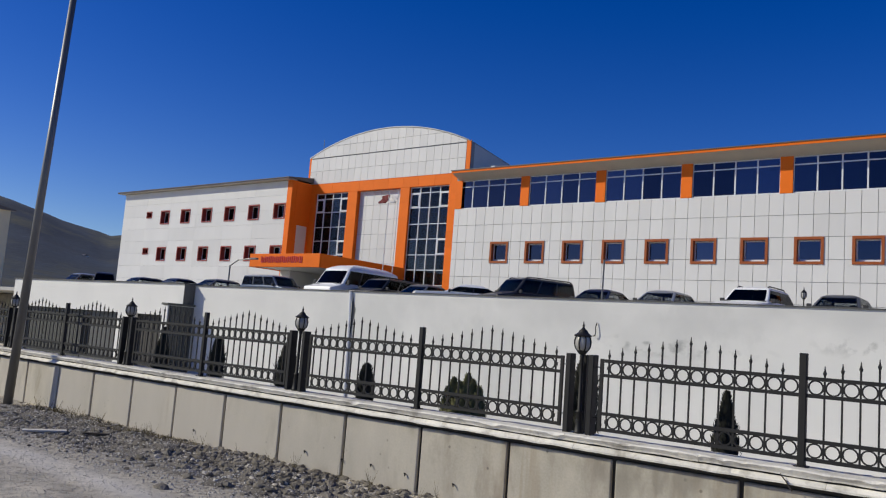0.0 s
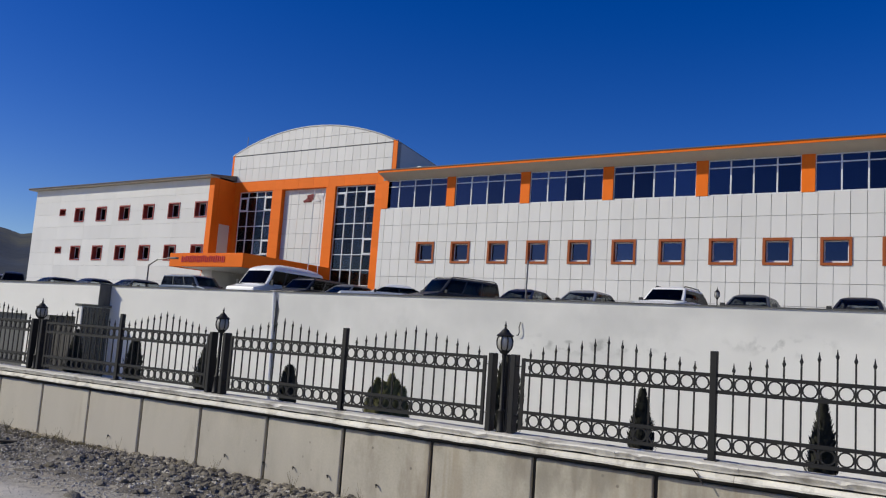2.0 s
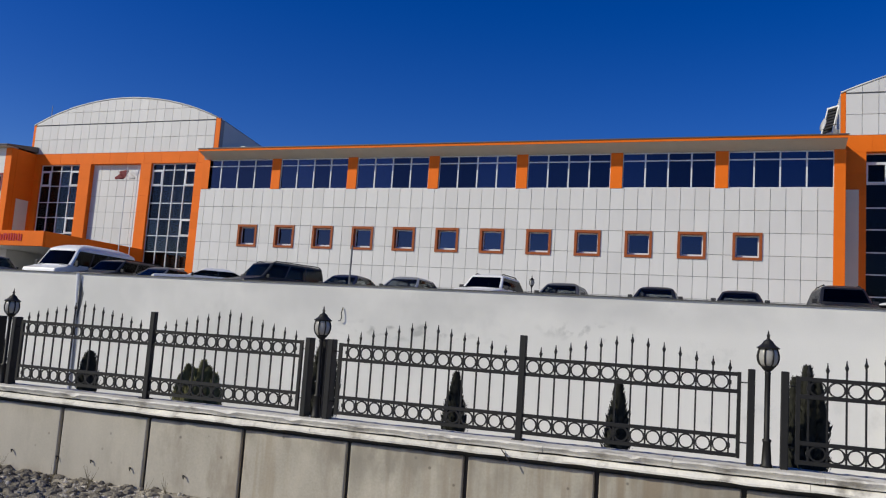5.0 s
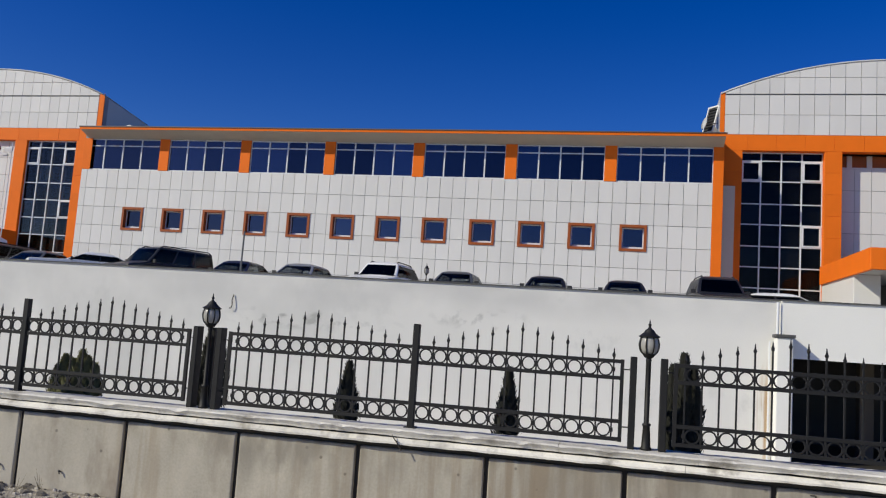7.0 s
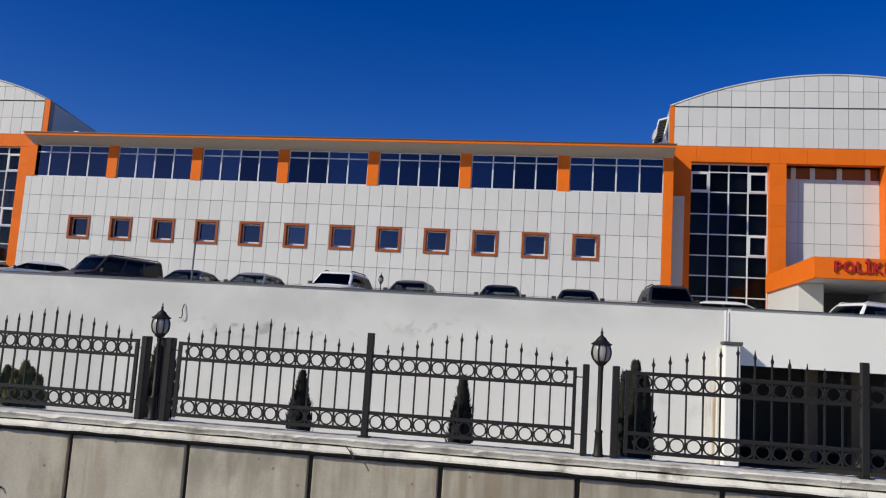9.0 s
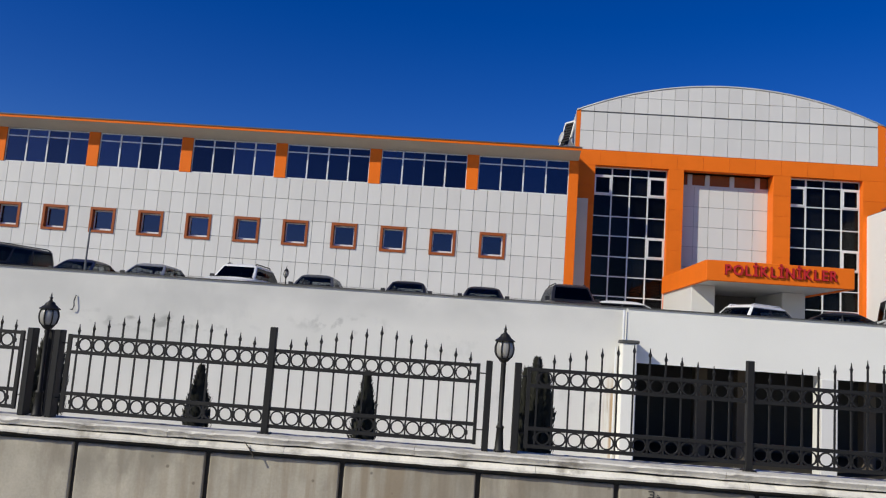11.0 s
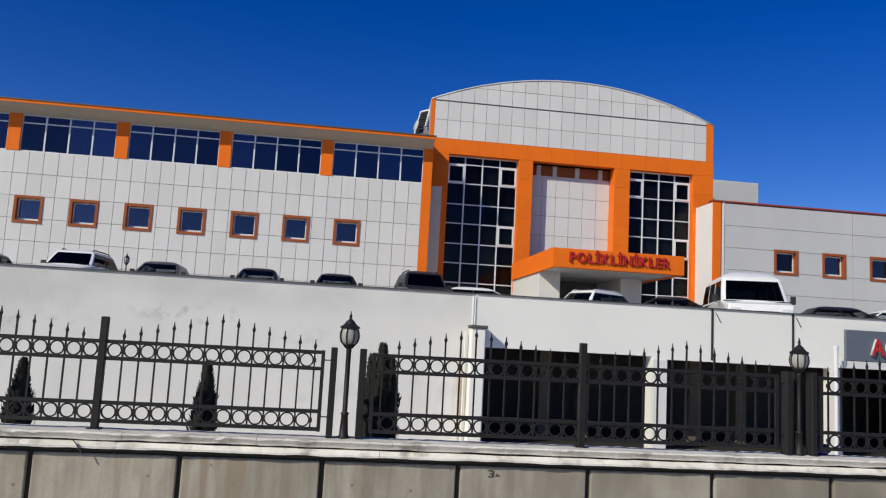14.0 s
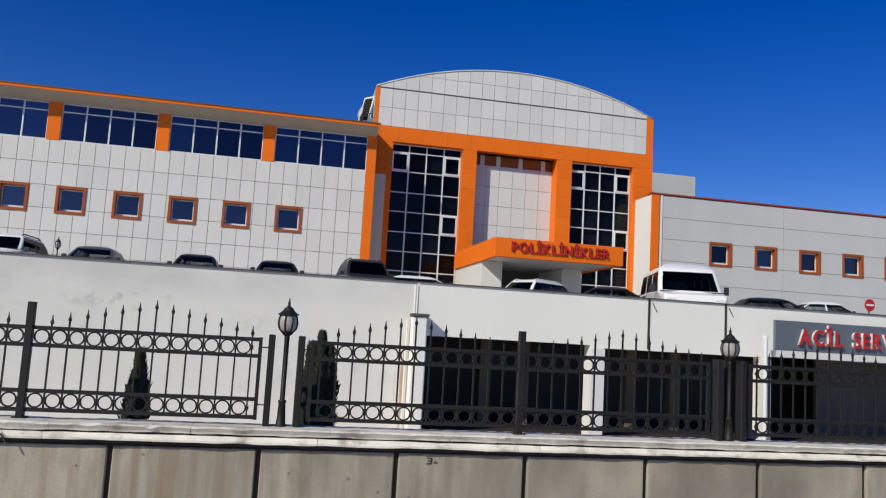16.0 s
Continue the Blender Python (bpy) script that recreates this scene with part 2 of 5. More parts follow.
WHITE_PAINT = material("white_wall_paint", (0.83, 0.82, 0.765), 0.85, vary=0.05, scale=0.7, fine=30, bump=0.12, stain=(0.62, 0.61, 0.585), stain_at=0.66, streak=(0.6, 1, 0.5))
WHITE_WALL = material("sun_boosted_white_paint", (0.82, 0.81, 0.79), 0.6, vary=0.03, scale=1, bump=0.05)
SLAT = material("grey_green_slats", (0.085, 0.085, 0.072), 0.6, vary=0.12, scale=3, bump=0.1, streak=(1, 1, 0.2))
WALL_CAP = material("grey_wall_cap", (0.07, 0.07, 0.068), 0.7, vary=0.15, bump=0.1)
IRON = material("black_painted_iron", (0.011, 0.0104, 0.0098), 0.58, spec=0.4, metal=0.0, vary=0.3, scale=9, fine=90, bump=0.15)
LAMP_GLASS = material("frosted_lamp_glass", (0.36, 0.35, 0.32), 0.3, vary=0.08, bump=0)
GALV = material("weathered_galvanised_steel", (0.17, 0.17, 0.168), 0.45, metal=0.5, vary=0.2, scale=3, bump=0.1, streak=(1, 1, 0.2))
# near-black base colour: the shade inside the garages is painted in
DARK_OPEN = material("garage_shade_plaster", (0.040, 0.036, 0.030), 0.6, vary=0.15, bump=0.1)
SHUTTER_GREY = material("grey_sheet_metal", (0.085, 0.085, 0.08), 0.6, vary=0.12, scale=1.2, bump=0.03)
SHUTTER = material("dark_shutter_metal", (0.06, 0.062, 0.06), 0.6, metal=0.0, vary=0.1, bump=0.05)
PAVING = material("yard_concrete_paving", (0.50, 0.48, 0.44), 0.9, vary=0.12, scale=0.8, bump=0.2)
# deck surface is out of sight; kept pale to bounce light onto the soffits
ASPHALT = material("pale_bounce_paving", (0.44, 0.425, 0.395), 0.9, vary=0.2, scale=0.6, bump=0.3)
SIGN_GREY = material("slate_sign_panel", (0.115, 0.135, 0.17), 0.5, vary=0.05, bump=0.02)
SIGN_RED = material("red_sign_letter", (0.52, 0.017, 0.018), 0.35, vary=0.05, bump=0)
SIGN_EDGE = material("white_letter_edge", (0.75, 0.72, 0.72), 0.4, vary=0.03, bump=0)


# ---- mesh helpers ----
def box(bm, x0, x1, y0, y1, z0, z1):
    v = [bm.verts.new((x, y, z)) for x in (x0, x1) for y in (y0, y1) for z in (z0, z1)]
    for a in ((0, 1, 3, 2), (4, 6, 7, 5), (0, 4, 5, 1), (2, 3, 7, 6), (0, 2, 6, 4), (1, 5, 7, 3)):
        bm.faces.new([v[i] for i in a])
    return bm


def boxes(*rows):
    bm = bmesh.new()
    for r in rows:
        box(bm, *r)
    return bm


def prism(outline, y0, y1):
    """A solid whose outline lies in x and z, from y0 to y1."""
    bm = bmesh.new()
    a = [bm.verts.new((x, y0, z)) for x, z in outline]
    b = [bm.verts.new((x, y1, z)) for x, z in outline]
    bm.faces.new(a)
    bm.faces.new(b[::-1])
    for i in range(len(a)):
        j = (i + 1) % len(a)
        bm.faces.new((a[j], a[i], b[i], b[j]))
    bmesh.ops.recalc_face_normals(bm, faces=bm.faces)
    return bm


def prism_x(outline, x0, x1):
    """A solid whose outline lies in y and z, from x0 to x1."""
    bm = prism(outline, 0, 1)
    for v in bm.verts:
        v.co = Vector((x0 + (x1 - x0) * v.co.y, v.co.x, v.co.z))
    bmesh.ops.recalc_face_normals(bm, faces=bm.faces)
    return bm


def soften(bm, width, segments=1):
    bmesh.ops.bevel(bm, geom=bm.edges[:], offset=width, segments=segments, affect="EDGES", profile=0.7)
    return bm


def rod(bm, p, q, r0, r1=None, sides=8):
    """A tapered round bar from p to q."""
    r1 = r0 if r1 is None else r1
    p, q = Vector(p), Vector(q)
    turn = (q - p).to_track_quat("Z", "Y")
    rings = []
    for c, r in ((p, r0), (q, r1)):
        rings.append([bm.verts.new(c + turn @ Vector((r * math.cos(k * math.tau / sides), r * math.sin(k * math.tau / sides), 0))) for k in range(sides)])
    for k in range(sides):
        j = (k + 1) % sides
        bm.faces.new((rings[0][k], rings[0][j], rings[1][j], rings[1][k]))
    bm.faces.new(rings[0][::-1])
    bm.faces.new(rings[1])
    return bm


def lathe(bm, profile, sides=12, at=(0, 0, 0)):
    """Turned shape from (radius, height) pairs."""
    rings = []
    for r, z in profile:
        rings.append([bm.verts.new((at[0] + r * math.cos(k * math.tau / sides), at[1] + r * math.sin(k * math.tau / sides), at[2] + z)) for k in range(sides)])
    for a, b in zip(rings, rings[1:]):
        for k in range(sides):
            j = (k + 1) % sides
            bm.faces.new((a[k], a[j], b[j], b[k]))
    bm.faces.new(rings[0][::-1])
    bm.faces.new(rings[-1])
    return bm


def mesh_of(bm, name, mat, smooth=False):
    me = bpy.data.meshes.new(name)
    bm.to_mesh(me)
    bm.free()
    me.materials.append(mat)
    if smooth:
        for p in me.polygons:
            p.use_smooth = True
    return me


def part(name, bm, mat, parent, label="", smooth=False):
    ob = new(name, bm if isinstance(bm, bpy.types.Mesh) else mesh_of(bm, name, mat, smooth))
    ob.parent = parent
    return tagged(ob, label)


def thing(name, label, category, group="", kind="", bm=None, mat=None, smooth=False):
    ob = new(name, mesh_of(bm, name, mat, smooth) if bm else None)
    return tagged(ob, label, category, group, kind)


def cut(rect, holes):
    """The rectangles that stay of rect (x0, x1, z0, z1) once the holes are taken out."""
    left = [rect]
    for hx0, hx1, hz0, hz1 in holes:
        nxt = []
        for x0, x1, z0, z1 in left:
            if hx0 >= x1 or hx1 <= x0 or hz0 >= z1 or hz1 <= z0:
                nxt.append((x0, x1, z0, z1))
                continue
            a, b = max(x0, hx0), min(x1, hx1)
            if x0 < a:
                nxt.append((x0, a, z0, z1))
            if b < x1:
                nxt.append((b, x1, z0, z1))
            if z0 < hz0:
                nxt.append((a, b, z0, hz0))
            if hz1 < z1:
                nxt.append((a, b, hz1, z1))
        left = nxt
    return [r for r in left if r[1] - r[0] > 0.02 and r[3] - r[2] > 0.02]


def wall_core(x0, x1, z0, z1, y0, y1, holes):
    """One connected wall with openings right through it."""
    xs = sorted({x0, x1, *[v for h in holes for v in h[:2] if x0 < v < x1]})
    zs = sorted({z0, z1, *[v for h in holes for v in h[2:] if z0 < v < z1]})

    def solid(i, k):
        if not (0 <= i < len(xs) - 1 and 0 <= k < len(zs) - 1):
            return False
        x, z = (xs[i] + xs[i + 1]) / 2, (zs[k] + zs[k + 1]) / 2
        return not any(a < x < b and c < z < d for a, b, c, d in holes)

    bm, made = bmesh.new(), {}

    def v(i, k, y):
        if (i, k, y) not in made:
            made[i, k, y] = bm.verts.new((xs[i], y, zs[k]))
        return made[i, k, y]

    for i in range(len(xs) - 1):
        for k in range(len(zs) - 1):
            if not solid(i, k):
                continue
            q = [(i, k), (i + 1, k), (i + 1, k + 1), (i, k + 1)]
            bm.faces.new([v(*c, y0) for c in q])
            bm.faces.new([v(*c, y1) for c in q[::-1]])
            for (di, dk), a, b in (((0, -1), 0, 1), ((1, 0), 1, 2), ((0, 1), 2, 3), ((-1, 0), 3, 0)):
                if not solid(i + di, k + dk):
                    bm.faces.new((v(*q[b], y0), v(*q[a], y0), v(*q[a], y1), v(*q[b], y1)))
    return bm


PIECES = []


def clad(parent, x0, x1, z0, z1, y, pw, ph, holes, mat, name="panel", gap=0.022, thick=0.035, top=None):
    """Rows of cladding panels hung on a wall whose face is at y; made at the end of the file."""
    PIECES.append((parent, x0, x1, z0, z1, y, pw, ph, holes, mat, name, gap, thick, top))


def cut_panels(r, rest, holes, thick):
    """What stays of a panel round the openings, one mesh for each connected piece."""
    groups = []
    for q in rest:
        near = [g for g in groups if any(q[0] <= p[1] + 1e-6 and p[0] <= q[1] + 1e-6 and q[2] <= p[3] + 1e-6 and p[2] <= q[3] + 1e-6 for p in g)]
        groups = [g for g in groups if g not in near] + [sum(near, [q])]
    for g in groups:
        gone = list(holes) + [p for h in groups if h is not g for p in h]
        bm = wall_core(*r, -thick, 0, [h for h in gone if h[0] < r[1] and h[1] > r[0] and h[2] < r[3] and h[3] > r[2]])
        bmesh.ops.translate(bm, verts=bm.verts, vec=(-r[0], 0, -r[2]))
        if bm.faces:
            yield bm


def hang_panels():
    for parent, x0, x1, z0, z1, y, pw, ph, holes, mat, name, gap, thick, top in PIECES:
        nx, nz = max(1, round((x1 - x0) / pw)), max(1, round((z1 - z0) / ph))
        dx, dz = (x1 - x0) / nx, (z1 - z0) / nz
        whole = None
        rnd = random.Random(len(name) + int(x0 * 7))
        for i in range(nx):
            for k in range(nz):
                r = (x0 + i * dx + gap / 2, x0 + (i + 1) * dx - gap / 2, z0 + k * dz + gap / 2, z0 + (k + 1) * dz - gap / 2)
                rest = cut(r, holes)
                out = rnd.uniform(0, 0.004)
                if top:
                    rest = [r]
                if not rest:
                    continue
                if not top and len(rest) == 1 and rest[0] == r:
                    if whole is None:
                        whole = mesh_of(boxes((0, dx - gap, -thick, 0, 0, dz - gap)), name, mat)
                    me, at = whole, (r[0], y - out, r[2])
                elif top:
                    n = 4
                    pts = [(r[0] + (r[1] - r[0]) * j / n) for j in range(n + 1)]
                    line = [(p, min(r[3], top(p))) for p in pts]
                    if max(q for _, q in line) < r[2] + 0.03:
                        continue
                    outline = [(r[0], r[2]), (r[1], r[2])] + [(p, max(q, r[2] + 0.004)) for p, q in line[::-1]]
                    me, at = mesh_of(prism([(p - r[0], q - r[2]) for p, q in outline], -thick, 0), name, mat), (r[0], y - out, r[2])
                else:
                    for bm in cut_panels(r, rest, holes, thick):
                        part(name, bm, mat, parent).location = (r[0], y - out, r[2])
                    continue
                ob = new(name, me)
                ob.location, ob.parent = at, parent


def letter_mesh(ch, size, depth, name, mat):
    c = bpy.data.curves.new(name, "FONT")
    c.body, c.size, c.extrude, c.offset = ch, size, depth, 0.022 * size
    o = bpy.data.objects.new(name, c)
    scene.collection.objects.link(o)
    me = bpy.data.meshes.new_from_object(o.evaluated_get(bpy.context.evaluated_depsgraph_get()))
    bpy.data.objects.remove(o)
    me.materials.clear()
    me.materials.append(mat)
    return me


LETTERS = {ch: (letter_mesh(ch, 1.0, 0.02, "letter", SIGN_RED), letter_mesh(ch, 1.0, 0.085, "letter_side", SIGN_EDGE)) for ch in "POLİKNERACSV"}
SIDES_RED = {ch: letter_mesh(ch, 1.0, 0.08, "letter_side", material("dark_red_letter_edge", (0.30, 0.012, 0.015), 0.4, vary=0.05, bump=0)) for ch in "POLİKNER"}

# ---- ground ----
DECK, YARD, COPE = 3.10, -0.42, 1.14


def heap_height(x, y):
    along = 1 / (1 + math.exp((x - 20.6) * 1.6)) / (1 + math.exp((11.5 - x) * 1.3))
    return along * (0.16 * math.exp(-((y - 4.4) / 0.9) ** 2) * (0.75 + 0.55 * noise.noise((x * 0.9, y * 1.2, 3))) + 0.05 * noise.noise((x * 3, y * 3, 8)))


def ground_height(x, y):
    if y < 5.45:
        x = max(-40.0, min(60.0, x))
        return 0.11 + 0.037 * max(0.0, 5.0 - max(y, -6)) + 0.05 * noise.noise((x * 0.35, y * 0.35, 0)) + 0.02 * noise.noise((x * 1.7, y * 1.7, 5))
    if y < 24.3:
        return YARD
    return DECK - 0.25


def top_height(x, y):
    return ground_height(x, y) + max(0.0, heap_height(x, y) - 0.04)


def build_ground():
    xs = sorted(set([-3000, -1200, -600, -300, -150, -80, -50, -30, -15] + [round(-8 + 0.16 * i, 3) for i in range(int(48 / 0.16))] + [42, 48, 60, 80, 150, 300, 600, 1200, 3000]))
    ys = sorted(set([-3000, -1000, -400, -150, -60, -30, -15, -8, -4, -1] + [round(0.2 + 0.15 * i, 3) for i in range(35)] + [5.44, 5.46, 7.4, 12, 24.2, 24.4, 30, 40, 70, 150, 400, 1000, 3000]))
    bm = bmesh.new()
    grid = [[bm.verts.new((x, y, ground_height(x, y))) for y in ys] for x in xs]
    for i in range(len(xs) - 1):
        for j in range(len(ys) - 1):
            bm.faces.new((grid[i][j], grid[i + 1][j], grid[i + 1][j + 1], grid[i][j + 1]))
    return thing("ground", "grey gravelly roadside with trampled dirt", "ground", kind="structure", bm=bm, mat=GRAVEL, smooth=True)


GRAVEL = material("grey_gravel_dirt", (0.56, 0.505, 0.405), 0.95, spec=0.2, vary=0.5, scale=1.6, fine=70, bump=1.0, stain=(0.38, 0.35, 0.30), stain_at=0.57, bump_dist=0.04)
EARTH = material("dark_clods", (0.19, 0.17, 0.137), 0.95, spec=0.2, vary=0.5, scale=3, fine=40, bump=1.0, bump_dist=0.05, stain=(0.33, 0.30, 0.26), stain_at=0.60)
smudge(GRAVEL, (0.20, 0.178, 0.143), (17.5, 4.4, 0.2), (6.5, 2.0, 9), 1.6, 0.36, 0.62, (1, 1, 1), 0.9)
smudge(GRAVEL, (0.24, 0.21, 0.165), (15.0, 2.5, 0.2), (14, 6, 9), 10.0, 0.50, 0.64, (1, 1, 1), 0.65)
smudge(GRAVEL, (0.40, 0.37, 0.31), (15.0, 1.0, 0.3), (9, 1.2, 9), 2.2, 0.40, 0.62, (0.6, 1, 1), 0.8)
smudge(GRAVEL, (0.72, 0.68, 0.61), (17.3, 2.3, 0.3), (6.5, 0.42, 9), 1.0, 0.15, 0.5, (0.5, 1, 1), 0.7)
smudge(GRAVEL, (0.56, 0.48, 0.36), (13.4, 4.75, 0.3), (2.6, 0.35, 9), 1.2, 0.2, 0.5, (0.6, 1, 1), 0.9)
build_ground()
bm = bmesh.new()
nx, ny = 150, 46
grid = [[bm.verts.new((9.5 + 13.5 * i / nx, 2.6 + 2.8 * j / ny, ground_height(9.5 + 13.5 * i / nx, 2.6 + 2.8 * j / ny) + heap_height(9.5 + 13.5 * i / nx, 2.6 + 2.8 * j / ny) - 0.04)) for j in range(ny + 1)] for i in range(nx + 1)]
for i in range(nx):
    for j in range(ny):
        bm.faces.new((grid[i][j], grid[i + 1][j], grid[i + 1][j + 1], grid[i][j + 1]))
thing("soil_heap", "dark heap of stony soil along the boundary wall", "soil", kind="structure", bm=bm, mat=EARTH, smooth=True)
deck = thing("parking_deck", "grey paved parking deck in front of the building", "parking", kind="structure",
             bm=boxes((-60, 90, 18.85, 60, DECK - 0.2, DECK)), mat=ASPHALT)
yard = thing("yard_pavement", "pale concrete service yard below the parking deck", "pavement", kind="structure",
             bm=boxes((-40, 80, 7.2, 18.5, YARD, YARD + 0.02)), mat=PAVING)

# ---- roadside wall with coping ----
JOINT0, JOINT = 23.70, 1.3275
wall_front = thing("boundary_wall", "low stained concrete boundary wall with dark vertical joints", "wall", kind="structure",
                   bm=boxes((-20, 60, 5.42, 5.69, -0.6, 0.99)), mat=GROOVE)
# dark core stays visible above the wall slabs as the coping's shadow band
coping = thing("coping", "pale weathered coping slabs on the boundary wall", "coping", kind="structure",
               bm=boxes((-20, 60, 5.38, 5.70, 0.955, 1.08)), mat=GROOVE)
bed = thing("planting_bed", "pale earth strip behind the boundary wall", "planting bed", kind="structure",
            bm=boxes((-20, 60, 5.74, 7.2, -0.6, 0.93)), mat=PAVING)

# ---- retaining wall ----
TOP = 3.57
# openings below the deck: x0, x1, z0, z1
RIGHT_HOLES = [(31.80, 36.45, YARD, 2.12), (36.87, 41.80, YARD, 2.05), (41.95, 50.0, YARD, 2.08)]
LEFT_HOLES = [(-17.7, -8.12, YARD, 2.10), (-6.95, -4.3, YARD, 2.12)]
wall_mid = thing("retaining_wall", "white painted retaining wall with faint grey stains", "wall", kind="structure",
                 bm=boxes((-2.95, 31.5, 18.5, 18.8, YARD - 0.2, TOP - 0.05)), mat=WALL_PAINT)
wall_right = thing("retaining_wall", "white painted wall with garage openings under the parking deck", "wall", kind="structure",
                   bm=wall_core(31.5, 70, YARD - 0.2, TOP - 0.05, 18.4, 18.8, RIGHT_HOLES), mat=WHITE_PAINT)
wall_left = thing("retaining_wall", "white painted wall projecting towards the fence, with garage openings", "wall", kind="structure",
                  bm=wall_core(-19.2, -2.95, YARD - 0.2, TOP - 0.02, 17.95, 18.8, LEFT_HOLES), mat=WALL_PAINT)
part("cap", boxes((-2.95, 31.5, 18.45, 18.9, TOP - 0.05, TOP - 0.02)), WALL_CAP, wall_mid)
part("cap", boxes((31.5, 70, 18.35, 18.9, TOP - 0.05, TOP - 0.02)), WALL_CAP, wall_right)
# thin added facing; its dark colour holds the shade of this wall end
part("end_face", boxes((-2.95, -2.925, 17.955, 18.5, 2.0, TOP - 0.02)), material("shaded_end_grey", (0.15, 0.145, 0.13), 0.9, spec=0.2, vary=0.3, scale=4, bump=0.5, stain=(0.07, 0.065, 0.06), stain_at=0.58, streak=(1, 1, 0.4)), wall_left, "mottled dark grey facing with the shade of the wall end painted in")
part("cap", boxes((-19.25, -2.90, 17.89, 18.9, TOP - 0.02, TOP + 0.03)), WALL_CAP, wall_left)
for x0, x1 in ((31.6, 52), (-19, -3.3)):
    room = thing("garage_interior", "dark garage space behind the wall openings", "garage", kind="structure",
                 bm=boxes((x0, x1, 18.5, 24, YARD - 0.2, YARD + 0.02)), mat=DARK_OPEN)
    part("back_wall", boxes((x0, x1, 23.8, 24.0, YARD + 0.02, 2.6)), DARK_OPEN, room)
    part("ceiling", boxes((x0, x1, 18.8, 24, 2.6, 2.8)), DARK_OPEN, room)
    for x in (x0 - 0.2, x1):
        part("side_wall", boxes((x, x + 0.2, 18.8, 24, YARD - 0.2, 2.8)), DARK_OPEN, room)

# ---- hospital ----
W_Y, T_Y, BASE = 37.0, 39.0, DECK - 0.1


def window_unit(wing, x0, x1, z0, z1, y, outer, frame_mat=WHITE_PVC, border=0.13, depth=0.27, glass=None):
    """A square window: coloured surround, white frame and a pane behind it."""
    b = border
    s = part("window", boxes((x0, x1, y - 0.05, y + depth, z1 - b, z1), (x0, x1, y - 0.05, y + depth, z0, z0 + b),
                             (x0, x0 + b, y - 0.05, y + depth, z0 + b, z1 - b), (x1 - b, x1, y - 0.05, y + depth, z0 + b, z1 - b)), outer, wing)
    a, c, e, g, w = x0 + b, x1 - b, z0 + b, z1 - b, 0.062
    part("window_frame", boxes((a, c, y + depth - 0.06, y + depth, g - w, g), (a, c, y + depth - 0.06, y + depth, e, e + 0.11),
                               (a, a + w, y + depth - 0.06, y + depth, e + 0.11, g - w), (c - w, c, y + depth - 0.06, y + depth, e + 0.11, g - w)), frame_mat, s)
    part("pane", boxes((a + w, c - w, y + depth - 0.035, y + depth - 0.025, e + 0.11, g - w)), glass or BLUE_GLASS, s).visible_shadow = False
    return s


def wing_shell(label, x0, x1, z1, holes, depth=14):
    ob = thing("hospital_wing", label, "building")
    w = part("wall", wall_core(x0, x1, BASE, z1, W_Y + 0.03, W_Y + 0.3, holes), CORE, ob)
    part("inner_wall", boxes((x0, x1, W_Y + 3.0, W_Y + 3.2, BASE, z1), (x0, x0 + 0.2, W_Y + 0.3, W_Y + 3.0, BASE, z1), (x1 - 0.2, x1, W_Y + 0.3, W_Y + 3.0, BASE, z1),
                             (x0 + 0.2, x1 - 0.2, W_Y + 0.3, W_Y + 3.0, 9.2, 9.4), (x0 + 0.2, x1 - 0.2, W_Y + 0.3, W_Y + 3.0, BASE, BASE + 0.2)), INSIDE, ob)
    part("outer_wall", boxes((x0, x1, W_Y + depth - 0.3, W_Y + depth, BASE, z1), (x0, x0 + 0.18, W_Y + 3.2, W_Y + depth - 0.3, BASE, z1),
                             (x1 - 0.18, x1, W_Y + 3.2, W_Y + depth - 0.3, BASE, z1)), PANEL, ob)
    return ob, w


# main wing
M0, M1 = -2.95, 32.27
PIL = [2.22, 7.2, 12.13, 17.07, 21.95, 26.94]
SMALL = [(2.5 * i, 2.5 * i + 1.31, 6.79, 8.1) for i in range(12)]
bays = []
edges = [M0 + 0.1] + [e for p in PIL for e in (p - 0.3, p + 0.3)] + [M1 - 0.46]
for a, b in zip(edges[::2], edges[1::2]):
    bays.append((a, b, 10.24, 12.05))
main, main_wall = wing_shell("two-storey white-panelled hospital wing with orange pillars and blue windows", M0, M1, 12.3, SMALL + bays)
for a, b in ((M0, -2.564), (-2.564, M1 - 0.46)):
    clad(main_wall, a, b, 5.95 - 2 * 1.0716, 10.236, W_Y, 0.674, 1.0716, SMALL, PANEL)
for s in SMALL:
    window_unit(main, *s, W_Y - 0.03, ORANGE_DARK)
for p in PIL:
    part("pillar", soften(boxes((p - 0.3, p + 0.3, W_Y - 0.03, W_Y + 0.03, 10.24, 12.05)), 0.012), ORANGE, main)
part("corner_pillar", soften(boxes((M1 - 0.46, M1 + 0.02, W_Y - 0.05, W_Y + 0.35, BASE, 12.05)), 0.012), ORANGE, main)
